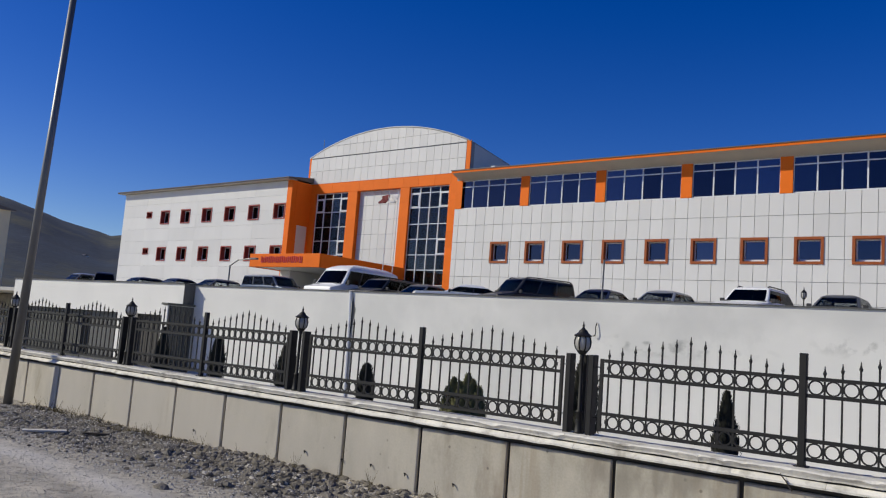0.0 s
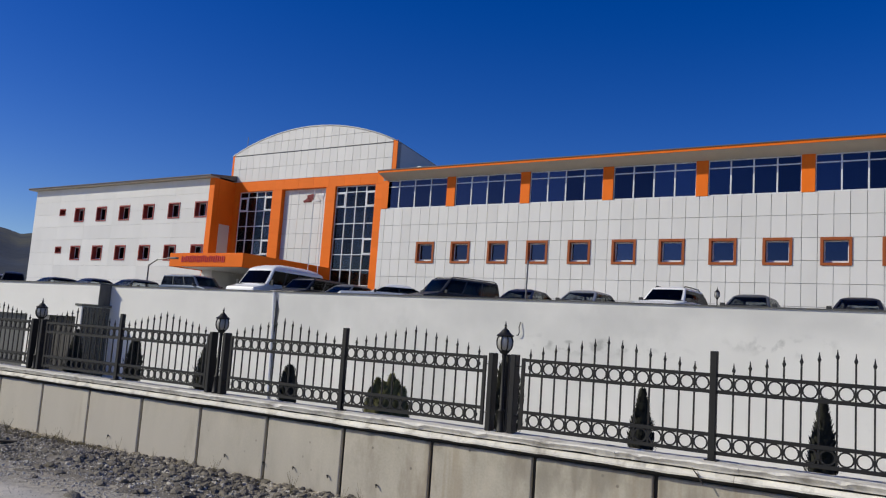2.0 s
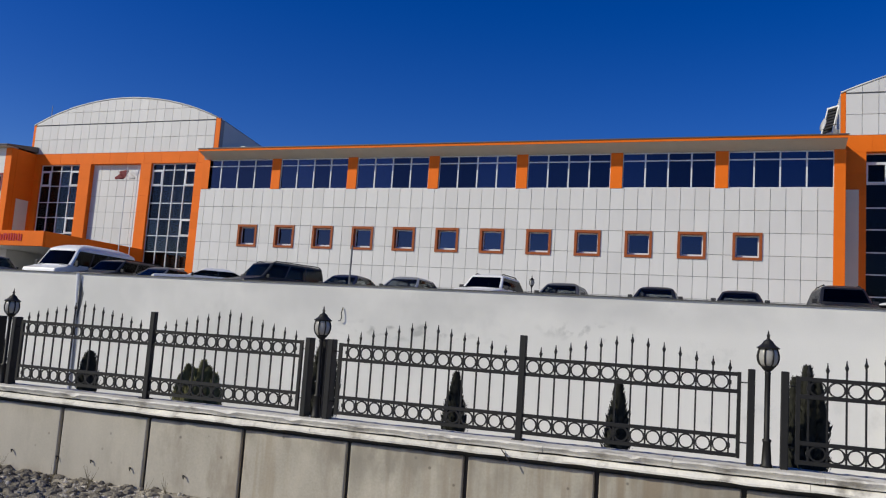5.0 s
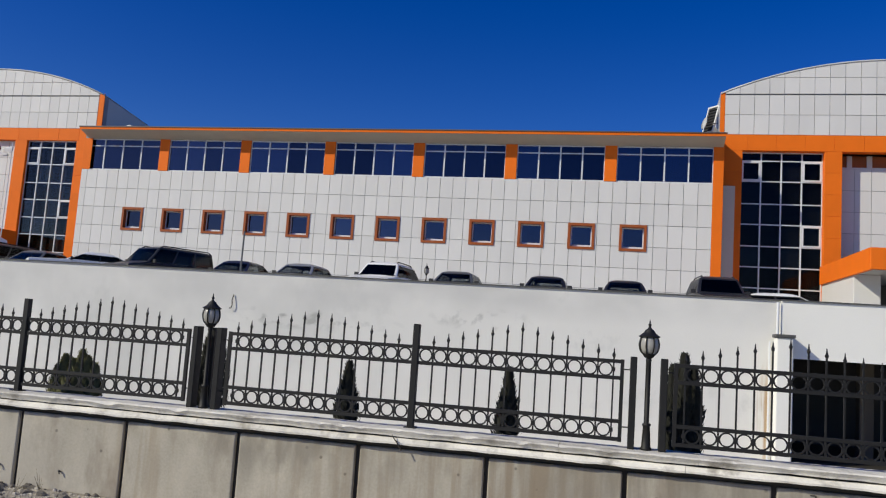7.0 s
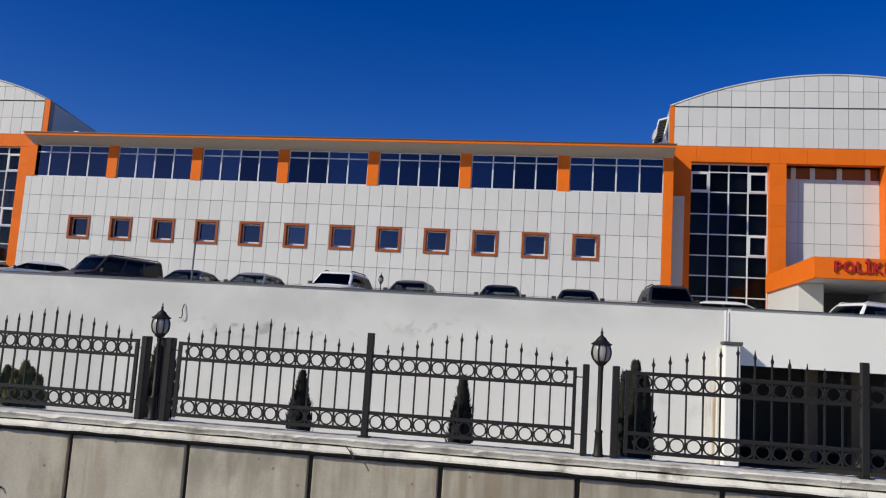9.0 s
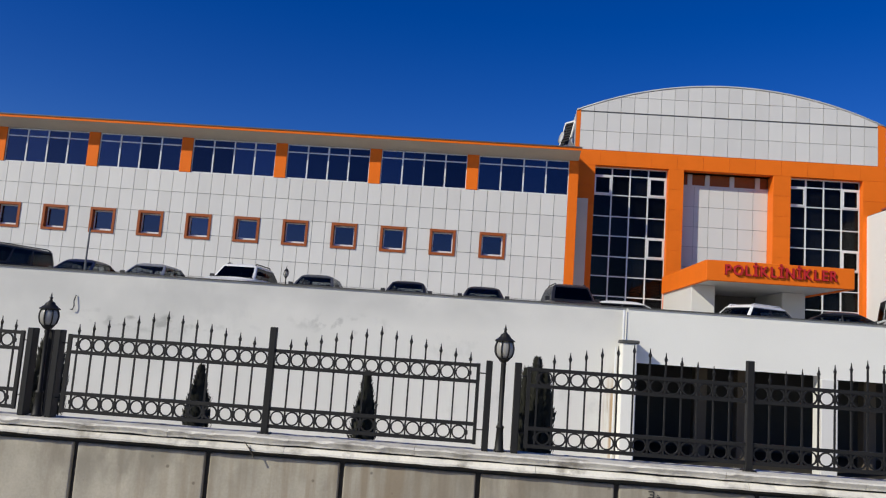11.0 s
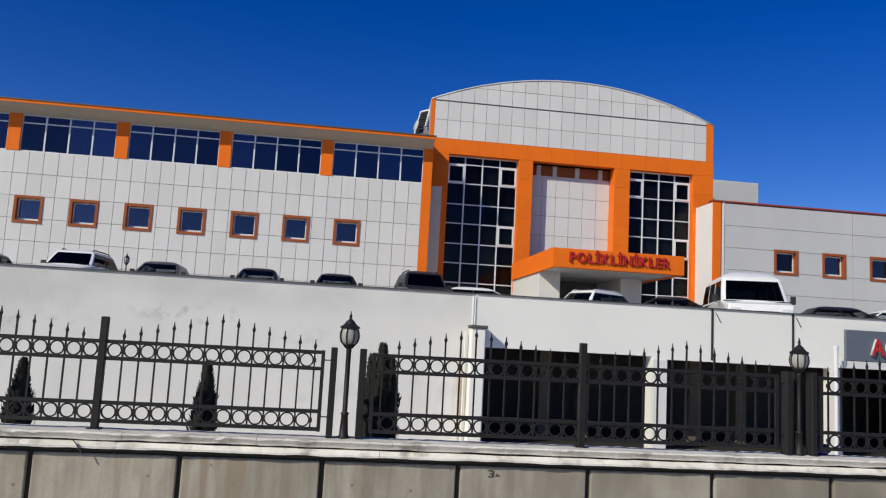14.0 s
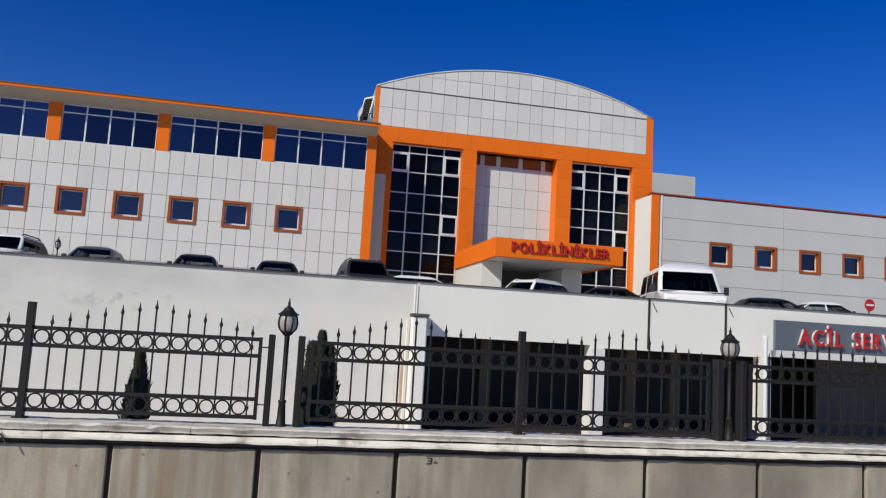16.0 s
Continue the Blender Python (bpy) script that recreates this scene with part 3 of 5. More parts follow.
for a, b, c, d in bays:
    n, y = 4, W_Y + 0.06
    rows = [(a, b, y, y + 0.07, c, c + 0.06), (a, b, y, y + 0.07, d - 0.06, d), (a, b, y + 0.01, y + 0.06, d - 0.44, d - 0.38)]
    w = part("window", boxes(*rows), GREY_ALU, main)
    for i in range(n + 1):
        x = a + (b - a) * i / n
        lo, hi = max(a, x - 0.035), min(b, x + 0.035)
        part("mullion", boxes((lo, hi, y - 0.01, y + 0.075, c + 0.06, d - 0.06)), GREY_ALU, w)
        if i < n:
            x2 = a + (b - a) * (i + 1) / n
            part("pane", boxes((x + 0.036, x2 - 0.036, y + 0.03, y + 0.04, c + 0.06, d - 0.06)), BLUE_GLASS, w).visible_shadow = False


def eaves(ob, x0, x1, z, out=0.95, wall_z=12.05, y=W_Y, back=15, rise=1.2, edge=0.14, skin=None):
    """Sloped soffit, orange fascia and dark roof skin."""
    part("soffit", prism_x([(y - out + 0.03, z - 0.02), (y - out + 0.03, z - edge), (y - 0.06, wall_z), (y + 0.35, wall_z), (y + 0.35, z - 0.02)], x0, x1), SOFFIT, ob)
    part("fascia", boxes((x0 - 0.03, x1 + 0.03, y - out - 0.02, y - out + 0.03, z - edge, z + 0.0)), skin or ORANGE_DARK, ob)
    part("roof", prism_x([(y - out - 0.06, z), (y - out - 0.06, z + 0.055), (y + back / 2, z + rise), (y + back, z + 0.05), (y + back, z)], x0 - 0.05, x1 + 0.05), ROOF, ob)


part("pillar", soften(boxes((M0 - 0.005, M0 + 0.53, W_Y - 0.06, W_Y - 0.025, 10.24, 12.05)), 0.01), ORANGE, main)
eaves(main, M0 + 0.3, M1 - 0.02, 12.48, edge=0.13, skin=ORANGE)

# left wing
L0, L1 = -42.0, -18.65
lw_win = [(-35.85 + 3.06 * i, -34.5 + 3.06 * i, z, z + 1.24) for i in range(6) for z in (6.87, 10.14)]
lw_tiny = [(-38.1, -37.25, z, z + 0.6) for z in (7.45, 10.75)]
left, left_wall = wing_shell("two-storey white-panelled hospital wing with small red-framed windows", L0, L1, 13.12, lw_win + lw_tiny)
clad(left_wall, L0, L1 - 0.5, 3.1, 13.10, W_Y, 3.8, 1.11, lw_win + lw_tiny, PANEL, gap=0.010)
for w in lw_win:
    window_unit(left, *w, W_Y - 0.03, RED_FRAME, WHITE_PVC, border=0.09, depth=0.40, glass=GREY_GLASS)
for w in lw_tiny:
    window_unit(left, *w, W_Y - 0.03, RED_FRAME, RED_FRAME, border=0.07, glass=DARK_GLASS)
part("corner_pillar", boxes((L1 - 0.5, L1 + 0.03, W_Y - 0.05, W_Y + 0.4, BASE, 13.12)), ORANGE, left)
end_wall = part("end_wall", boxes((L1, L1 + 0.05, W_Y + 0.4, T_Y + 0.3, BASE, 13.12)), ORANGE, left)
part("inset_panel", boxes((L1 + 0.05, L1 + 0.08, W_Y + 0.7, W_Y + 1.7, BASE, 9.75)), PANEL_WARM, end_wall)
eaves(left, L0 - 0.5, L1 + 0.1, 13.22, 0.55, 13.13, edge=0.09, skin=ROOF)

# right wing, lower
R0, R1 = 47.55, 78.0
rw_win = [(51.03 + 2.81 * i, 52.42 + 2.81 * i, 6.85, 8.2) for i in range(9)]
right, right_wall = wing_shell("low grey-white panelled hospital wing with orange-framed windows", R0, R1, 10.55, rw_win)
clad(right_wall, R0 + 0.65, R1, 3.4, 10.5, W_Y, 7.5, 1.19, rw_win, PANEL_GREY)
for w in rw_win:
    window_unit(right, *w, W_Y - 0.03, ORANGE_DARK, WHITE_PVC)
part("corner_pillar", boxes((R0 - 0.02, R0 + 0.42, W_Y - 0.06, W_Y + 0.03, 6.2, 10.55)), ORANGE, right)
part("downpipe", boxes((R0 + 0.52, R0 + 0.62, W_Y - 0.06, W_Y + 0.03, BASE, 10.55)), GREY_ALU, right)
# whiter than the cladding: the sun on this end is put into its colour
part("end_wall", boxes((R0 - 0.05, R0 + 0.0, W_Y + 0.03, T_Y + 0.3, BASE, 10.5)), WHITE_WALL, right)
part("parapet_cap", boxes((R0 - 0.08, R1, W_Y - 0.1, W_Y + 0.4, 10.56, 10.64)), RED_FRAME, right)
part("roof", boxes((R0, R1, W_Y + 0.4, W_Y + 14, 10.3, 10.45)), ROOF, right)
thing("roof_block", "pale rooftop plant room behind the tower", "building", bm=soften(boxes((44, 54.7, 45.0, 52, 10.3, 13.72)), 0.03), mat=PANEL_GREY)


def arch(x, x0, x1, z0, rise):
    """Height of a shallow circular roof line."""
    h = (x1 - x0) / 2
    r = (h * h + rise * rise) / (2 * rise)
    d = min(h, abs(x - (x0 + x1) / 2))
    return z0 + rise - r + math.sqrt(r * r - d * d)


def tower(label, x0, x1, glaz, recess, beam=(12.40, 13.22), base_z=15.32, rise=1.72, group="towers", frieze=True, glass=DARK_GLASS, inset=0.32, deep=0.75, strips=(0.22, 0.42)):
    """Entrance tower: barrel roof, panelled gable, orange frame, glazing either side of a recessed bay."""
    ob = thing("entrance_tower", label, "building", group)
    y = T_Y
    gable = [(x0 + (x1 - x0) * i / 40, arch(x0 + (x1 - x0) * i / 40, x0, x1, base_z, rise)) for i in range(41)]
    core = part("gable_wall", prism([(x0, beam[1]), (x1, beam[1])] + gable[::-1], y + 0.04, y + 0.4), CORE, ob)
    clad(core, x0 + strips[0], x1 - strips[1], beam[1] + 0.01, base_z - 0.03, y, 0.70, 1.09, [], PANEL)
    clad(core, x0 + strips[0], x1 - strips[1], base_z + 0.03, base_z + rise, y, 0.70, 0.95, [], PANEL, top=lambda x: arch(x, x0, x1, base_z, rise) - 0.02)
    shell = [(x, z + 0.02) for x, z in gable] + [(x, z + 0.085) for x, z in gable[::-1]]
    vault = prism(shell, y - 0.06, y + 16)
    for v in vault.verts:
        v.co.z -= 2.0 * max(0.0, v.co.y - y) / 16
    part("barrel_roof", vault, PANEL_GREY, ob, "white barrel-shaped metal roof", True)
    for a in (x0, x1 - 0.25):
        part("side_wall", prism_x([(y + 0.4, BASE), (y + 16, BASE), (y + 16, base_z - 2.0), (y + 0.4, base_z)], a, a + 0.25), PANEL_GREY, ob)
    part("edge_strip", boxes((x0, x0 + strips[0], y - 0.02, y + 0.04, beam[1], base_z + 0.12)), ORANGE, ob)
    part("edge_strip", boxes((x1 - strips[1], x1, y - 0.02, y + 0.04, beam[1], base_z + 0.12)), ORANGE, ob)
    p = part("beam", boxes((x0, x1, y - 0.05, y + 0.4, beam[0], beam[1])), ORANGE, ob)
    clad(p, x0, x1, beam[0], beam[1], y - 0.05, 1.40, 0.82, [], ORANGE, gap=0.012, thick=0.022)
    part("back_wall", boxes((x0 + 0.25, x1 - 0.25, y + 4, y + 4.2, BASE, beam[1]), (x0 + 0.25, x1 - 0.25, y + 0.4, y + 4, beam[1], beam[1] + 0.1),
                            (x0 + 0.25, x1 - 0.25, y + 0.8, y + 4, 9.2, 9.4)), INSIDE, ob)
    cuts = [x0] + [e for g in (glaz[0], recess, glaz[1]) for e in g] + [x1]
    for a, b in zip(cuts[::2], cuts[1::2]):
        p = part("pillar", soften(boxes((a, b, y - 0.05, y + 0.75, BASE, beam[0])), 0.015), ORANGE, ob)
        clad(p, a, b, beam[0] - 7 * 1.08, beam[0], y - 0.05, b - a, 1.08, [], ORANGE, gap=0.012, thick=0.02)
    for a, b in glaz:
        yy = y + inset
        zs = [BASE, 5.5, 6.55, 7.6, 8.7, 9.75, 10.9, 11.95, beam[0]]
        g = part("glazing", boxes((a, b, yy, yy + 0.1, beam[0] - 0.06, beam[0])), GREY_ALU, ob)
        part("sill", boxes((a, b, yy, yy + 0.1, BASE, BASE + 0.1)), GREY_ALU, g)
        for i in range(5):
            x = a + (b - a) * i / 4
            part("mullion", boxes((max(a, x - 0.03), min(b, x + 0.03), yy - 0.02, yy + 0.1, BASE + 0.1, beam[0] - 0.06)), WHITE_PVC, g)
        for z in zs[1:-1]:
            part("transom", boxes((a + 0.04, b - 0.04, yy - 0.01, yy + 0.09, z - 0.025, z + 0.025)), WHITE_PVC, g)
        for i in range(4):
            for z0, z1 in zip(zs, zs[1:]):
                u, v = a + (b - a) * i / 4 + 0.04, a + (b - a) * (i + 1) / 4 - 0.04
                if i in (0, 3) and abs(z0 - 10.9) < 0.1 or i == 3 and abs(z0 - 7.6) < 0.1:
                    part("casement", boxes((u, v, yy - 0.04, yy + 0.02, z0 + 0.03, z0 + 0.11), (u, v, yy - 0.04, yy + 0.02, z1 - 0.11, z1 - 0.03),
                                           (u, u + 0.08, yy - 0.04, yy + 0.02, z0 + 0.11, z1 - 0.11), (v - 0.08, v, yy - 0.04, yy + 0.02, z0 + 0.11, z1 - 0.11)), WHITE_PVC, g)
                part("pane", boxes((u, v, yy + 0.03, yy + 0.04, z0 + 0.03, z1 - 0.03)), glass, g).visible_shadow = False
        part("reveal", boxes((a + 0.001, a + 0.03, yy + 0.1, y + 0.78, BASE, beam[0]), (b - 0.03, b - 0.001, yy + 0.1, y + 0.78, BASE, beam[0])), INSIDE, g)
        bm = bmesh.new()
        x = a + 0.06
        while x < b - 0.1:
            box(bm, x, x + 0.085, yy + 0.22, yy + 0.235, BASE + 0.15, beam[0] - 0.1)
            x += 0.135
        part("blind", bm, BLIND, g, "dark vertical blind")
    a, b = recess
    high = 11.7 if frieze else beam[0]
    bay = part("bay_wall", boxes((a, b, y + deep, y + deep + 0.25, BASE, high)), CORE, ob)
    clad(bay, a, b, high - 8 * 1.08, high, y + deep, 0.74, 1.08, [], PANEL)
    if not frieze:
        return ob
    part("frieze", boxes((a, b, y + 0.85, y + 1.0, 11.7, beam[0])), ORANGE_DARK, ob)
    part("frieze_sill", boxes((a, b, y + 0.74, y + 0.85, 11.70, 11.80)), PANEL, ob)
    for f in (0.09, 0.29, 0.57, 0.86):
        u = a + (b - a) * f
        part("frieze_post", soften(boxes((u, u + 0.24, y + 0.76, y + 0.86, 11.80, beam[0])), 0.01), PANEL, ob)
    return ob


tower_r = tower("white barrel-roofed entrance tower with orange frame and tall dark glazing", 32.28, 48.5, [(33.4, 37.25), (43.6, 47.3)], (38.05, 42.7))
tower("white barrel-roofed entrance tower with orange frame and flagpole", -19.2, -3.5, [(-18.1, -14.6), (-8.55, -5.05)], (-13.63, -9.4), beam=(12.38, 13.14), base_z=15.2, rise=1.70, frieze=False, glass=GREY_GLASS, inset=0.12, deep=0.30, strips=(0.22, 0.36))


part("inset_panel", boxes((32.42, 33.08, T_Y - 0.12, T_Y - 0.07, BASE, 10.55)), PANEL_WARM, tower_r)


def canopy(label, x0, x1, y0=31.0, y1=T_Y - 0.05, z0=5.78, z1=6.65):
    ob = thing("entrance_canopy", label, "canopy", "entrance canopies")
    part("fascia", soften(boxes((x0, x1, y0, y0 + 0.15, z0, z1)), 0.02), ORANGE, ob)
    for a in (x0, x1 - 0.15):
        part("side_fascia", boxes((a, a + 0.15, y0 + 0.15, y1, z0, z1)), ORANGE, ob)
    part("ceiling", boxes((x0 + 0.15, x1 - 0.15, y0 + 0.15, y1, z0 + 0.05, z0 + 0.12)), PANEL_GREY, ob)
    part("top", boxes((x0 + 0.15, x1 - 0.15, y0 + 0.15, y1, z1 - 0.15, z1 - 0.1)), ROOF, ob)
    part("pier", soften(boxes((x0 + 0.1, x0 + 1.15, y0 + 2.6, y1, DECK, z0 + 0.05)), 0.02), PANEL, ob)
    part("pier", soften(boxes((x1 - 1.6, x1 - 0.55, y0 + 3.6, y1, DECK, z0 + 0.05)), 0.02), PANEL, ob)
    part("doorway", boxes((x0 + 1.15, x1 - 1.6, y1 - 0.8, y1 - 0.7, DECK, z0 + 0.05)), INSIDE, ob)
    return ob


canopy_r = canopy("orange entrance canopy with red raised lettering over white piers", 37.1, 43.2)
canopy_l = canopy("orange entrance canopy with worn red lettering", -15.25, -8.5)

# ---- fence ----
PITCH, FY = 4.712, 5.55


def ring(bm, x, z, r, t=0.011):
    n, k = 14, 4
    rings = []
    for i in range(n):
        a = math.tau * i / n
        rings.append([bm.verts.new((x + (r + t * math.cos(b)) * math.cos(a), t * math.sin(b), z + (r + t * math.cos(b)) * math.sin(a))) for b in (math.tau * j / k + 0.785 for j in range(k))])
    for i in range(n):
        for j in range(k):
            bm.faces.new((rings[i][j], rings[(i + 1) % n][j], rings[(i + 1) % n][(j + 1) % k], rings[i][(j + 1) % k]))
    return bm


HOOP = mesh_of(ring(bmesh.new(), 0, 0, 0.0645, 0.0105), "ring", IRON)
STEP, FIRST = 0.1528, 0.334
PICKETS = []
for i in range(13):
    tip = 0.955 + 0.195 * (1 - abs(i - 6) / 6)
    bm = boxes((-0.008, 0.008, -0.008, 0.008, 0.06, tip - 0.085))
    lathe(bm, [(0.006, -0.10), (0.015, -0.080), (0.018, -0.066), (0.011, -0.052), (0.0065, -0.03), (0.004, 0.0)], 6, (0, 0, tip))
    for h in (0.164, 0.7485):
        box(bm, -0.017, 0.017, -0.014, 0.014, h - 0.02, h + 0.02)
    PICKETS.append(mesh_of(bm, "picket", IRON))


def iron_fence():
    """The fence between two lanterns: side posts, two mirrored panels and a middle post. Origin at the first lantern."""
    ob = thing("iron_fence", "black wrought-iron fence with ring friezes and spear-topped pickets", "fence", "fence sections")
    z = [0.078, 0.250, 0.668, 0.829]
    mid = PITCH / 2
    for side in (1, -1):
        def at(x):
            return x if side > 0 else PITCH - x
        a, b = sorted((at(0.235), at(mid - 0.03)))
        for h in z:
            part("rail", boxes((a, b, -0.016, 0.016, h - 0.018, h + 0.018)), IRON, ob)
        part("stile", boxes((at(0.25) - 0.018, at(0.25) + 0.018, -0.017, 0.017, 0.055, 0.85)), IRON, ob)
        for h in (0.20, 0.755):
            a, b = sorted((at(0.16), at(0.24)))
            part("bracket", boxes((a, b, -0.006, 0.006, h - 0.006, h + 0.006)), IRON, ob)
        part("side_post", soften(boxes((at(0.142) - 0.032, at(0.142) + 0.032, -0.062, 0.062, 0, 0.885)), 0.006), IRON, ob)
        for i in range(13):
            x = FIRST + STEP * i
            p = part("picket", PICKETS[i], IRON, ob)
            p.location = (at(x), 0, 0)
            for c in ((z[0] + z[1]) / 2, (z[2] + z[3]) / 2):
                r = part("ring", HOOP, IRON, ob)
                r.location = (at(min(x + STEP / 2, mid - 0.105)), 0, c)
    part("middle_post", soften(boxes((mid - 0.034, mid + 0.034, -0.034, 0.034, 0, 1.065)), 0.006), IRON, ob)
    part("rear_post", soften(boxes((-0.024, 0.024, 0.06, 0.11, 0, 0.88)), 0.005), IRON, ob)
    part("foot_plate", boxes((mid - 0.06, mid + 0.06, -0.06, 0.06, 0, 0.012)), IRON, ob)
    return ob


def lantern():
    """A garden lantern on a turned post."""
    ob = thing("fence_lantern", "black cast-iron lantern with frosted ribbed globe on a turned post", "lamp", "fence lanterns")
    part("pole", lathe(bmesh.new(), [(0.056, 0), (0.054, 0.02), (0.046, 0.03), (0.034, 0.225), (0.042, 0.232), (0.042, 0.248), (0.024, 0.258), (0.021, 0.835), (0.03, 0.860), (0.022, 0.875), (0.03, 0.905)], 12), IRON, ob, smooth=True)
    part("cup", lathe(bmesh.new(), [(0.018, 0.870), (0.045, 0.890), (0.062, 0.912), (0.065, 0.922), (0.040, 0.928)], 12), IRON, ob, smooth=True)
    part("globe", lathe(bmesh.new(), [(0.052, 0.918), (0.080, 0.945), (0.092, 0.985), (0.094, 1.022), (0.085, 1.062), (0.071, 1.092)], 20), LAMP_GLASS, ob, "frosted glass globe", True)
    part("hood", lathe(bmesh.new(), [(0.082, 1.080), (0.100, 1.083), (0.103, 1.094), (0.080, 1.108), (0.056, 1.130), (0.046, 1.146), (0.042, 1.154), (0.024, 1.166), (0.014, 1.178), (0.013, 1.192)], 16), IRON, ob, smooth=False)
    part("finial", lathe(bmesh.new(), [(0.010, 1.190), (0.018, 1.204), (0.009, 1.218), (0.007, 1.236), (0.002, 1.258)], 8), IRON, ob, smooth=True)
    for k in range(8):
        a = math.tau * k / 8
        c, s = math.cos(a), math.sin(a)
        bm = bmesh.new()
        pts = [(0.054, 0.914), (0.084, 0.945), (0.097, 0.985), (0.099, 1.022), (0.090, 1.062), (0.078, 1.088)]
        for (r, z), (r2, z2) in zip(pts, pts[1:]):
            rod(bm, (r * c, r * s, z), (r2 * c, r2 * s, z2), 0.0078, sides=5)
        part("rib", bm, IRON, ob)
    return ob


LAMPS = [-5.05, -0.34, 4.38, 9.09, 13.80, 18.46, 23.175, 27.87, 32.73, 37.5, 42.2]
fence, lamp = iron_fence(), lantern()
for k, (a, b) in enumerate(zip(LAMPS, LAMPS[1:])):
    lean = 0.5 * math.sin(k * 4.1)
    at = pose(a, FY, COPE) @ Matrix.Diagonal(((b - a) / PITCH, 1, 1, 1))
    up = pose(a, FY, COPE, lean, -lean * 0.7, 23 * k)
    if k:
        copy_thing(fence, at)
        copy_thing(lamp, up)
    else:
        fence.matrix_basis, lamp.matrix_basis = at, up

# ---- cars ----
PAINT = {}


def paint(name, colour, metal=0.15):
    if name not in PAINT:
        PAINT[name] = material(name + "_car_paint", colour, 0.38, metal=metal, vary=0.05, scale=2, fine=60, bump=0, coat=0.2)
    return PAINT[name]


TYRE = material("black_tyre_rubber", (0.02, 0.02, 0.02), 0.85, vary=0.2, bump=0.2)
RIM = material("silver_wheel_rim", (0.45, 0.45, 0.46), 0.35, metal=0.8, vary=0.05, bump=0)
CAR_GLASS = glass_material("tinted_car_glass", (0.68, 0.70, 0.705), 0.0, (0.35, 0.36, 0.38))
VAN_GLASS = glass_material("dark_tinted_car_glass", (0.12, 0.125, 0.13), 0.0, (0.35, 0.36, 0.38))
MID_GLASS = glass_material("smoked_car_glass", (0.31, 0.325, 0.335), 0.0, (0.35, 0.36, 0.38))
TRIM = material("black_plastic_trim", (0.02, 0.02, 0.022), 0.6, vary=0.1, bump=0.05)
LINING = material("dark_cabin_lining", (0.045, 0.045, 0.047), 0.95, spec=0.1, vary=0.1, bump=0.05)
SEAT = material("dark_seat_fabric", (0.05, 0.05, 0.055), 0.9, vary=0.15, bump=0.1)
HEAD = material("clear_headlight_plastic", (0.65, 0.67, 0.7), 0.15, vary=0.05, bump=0)


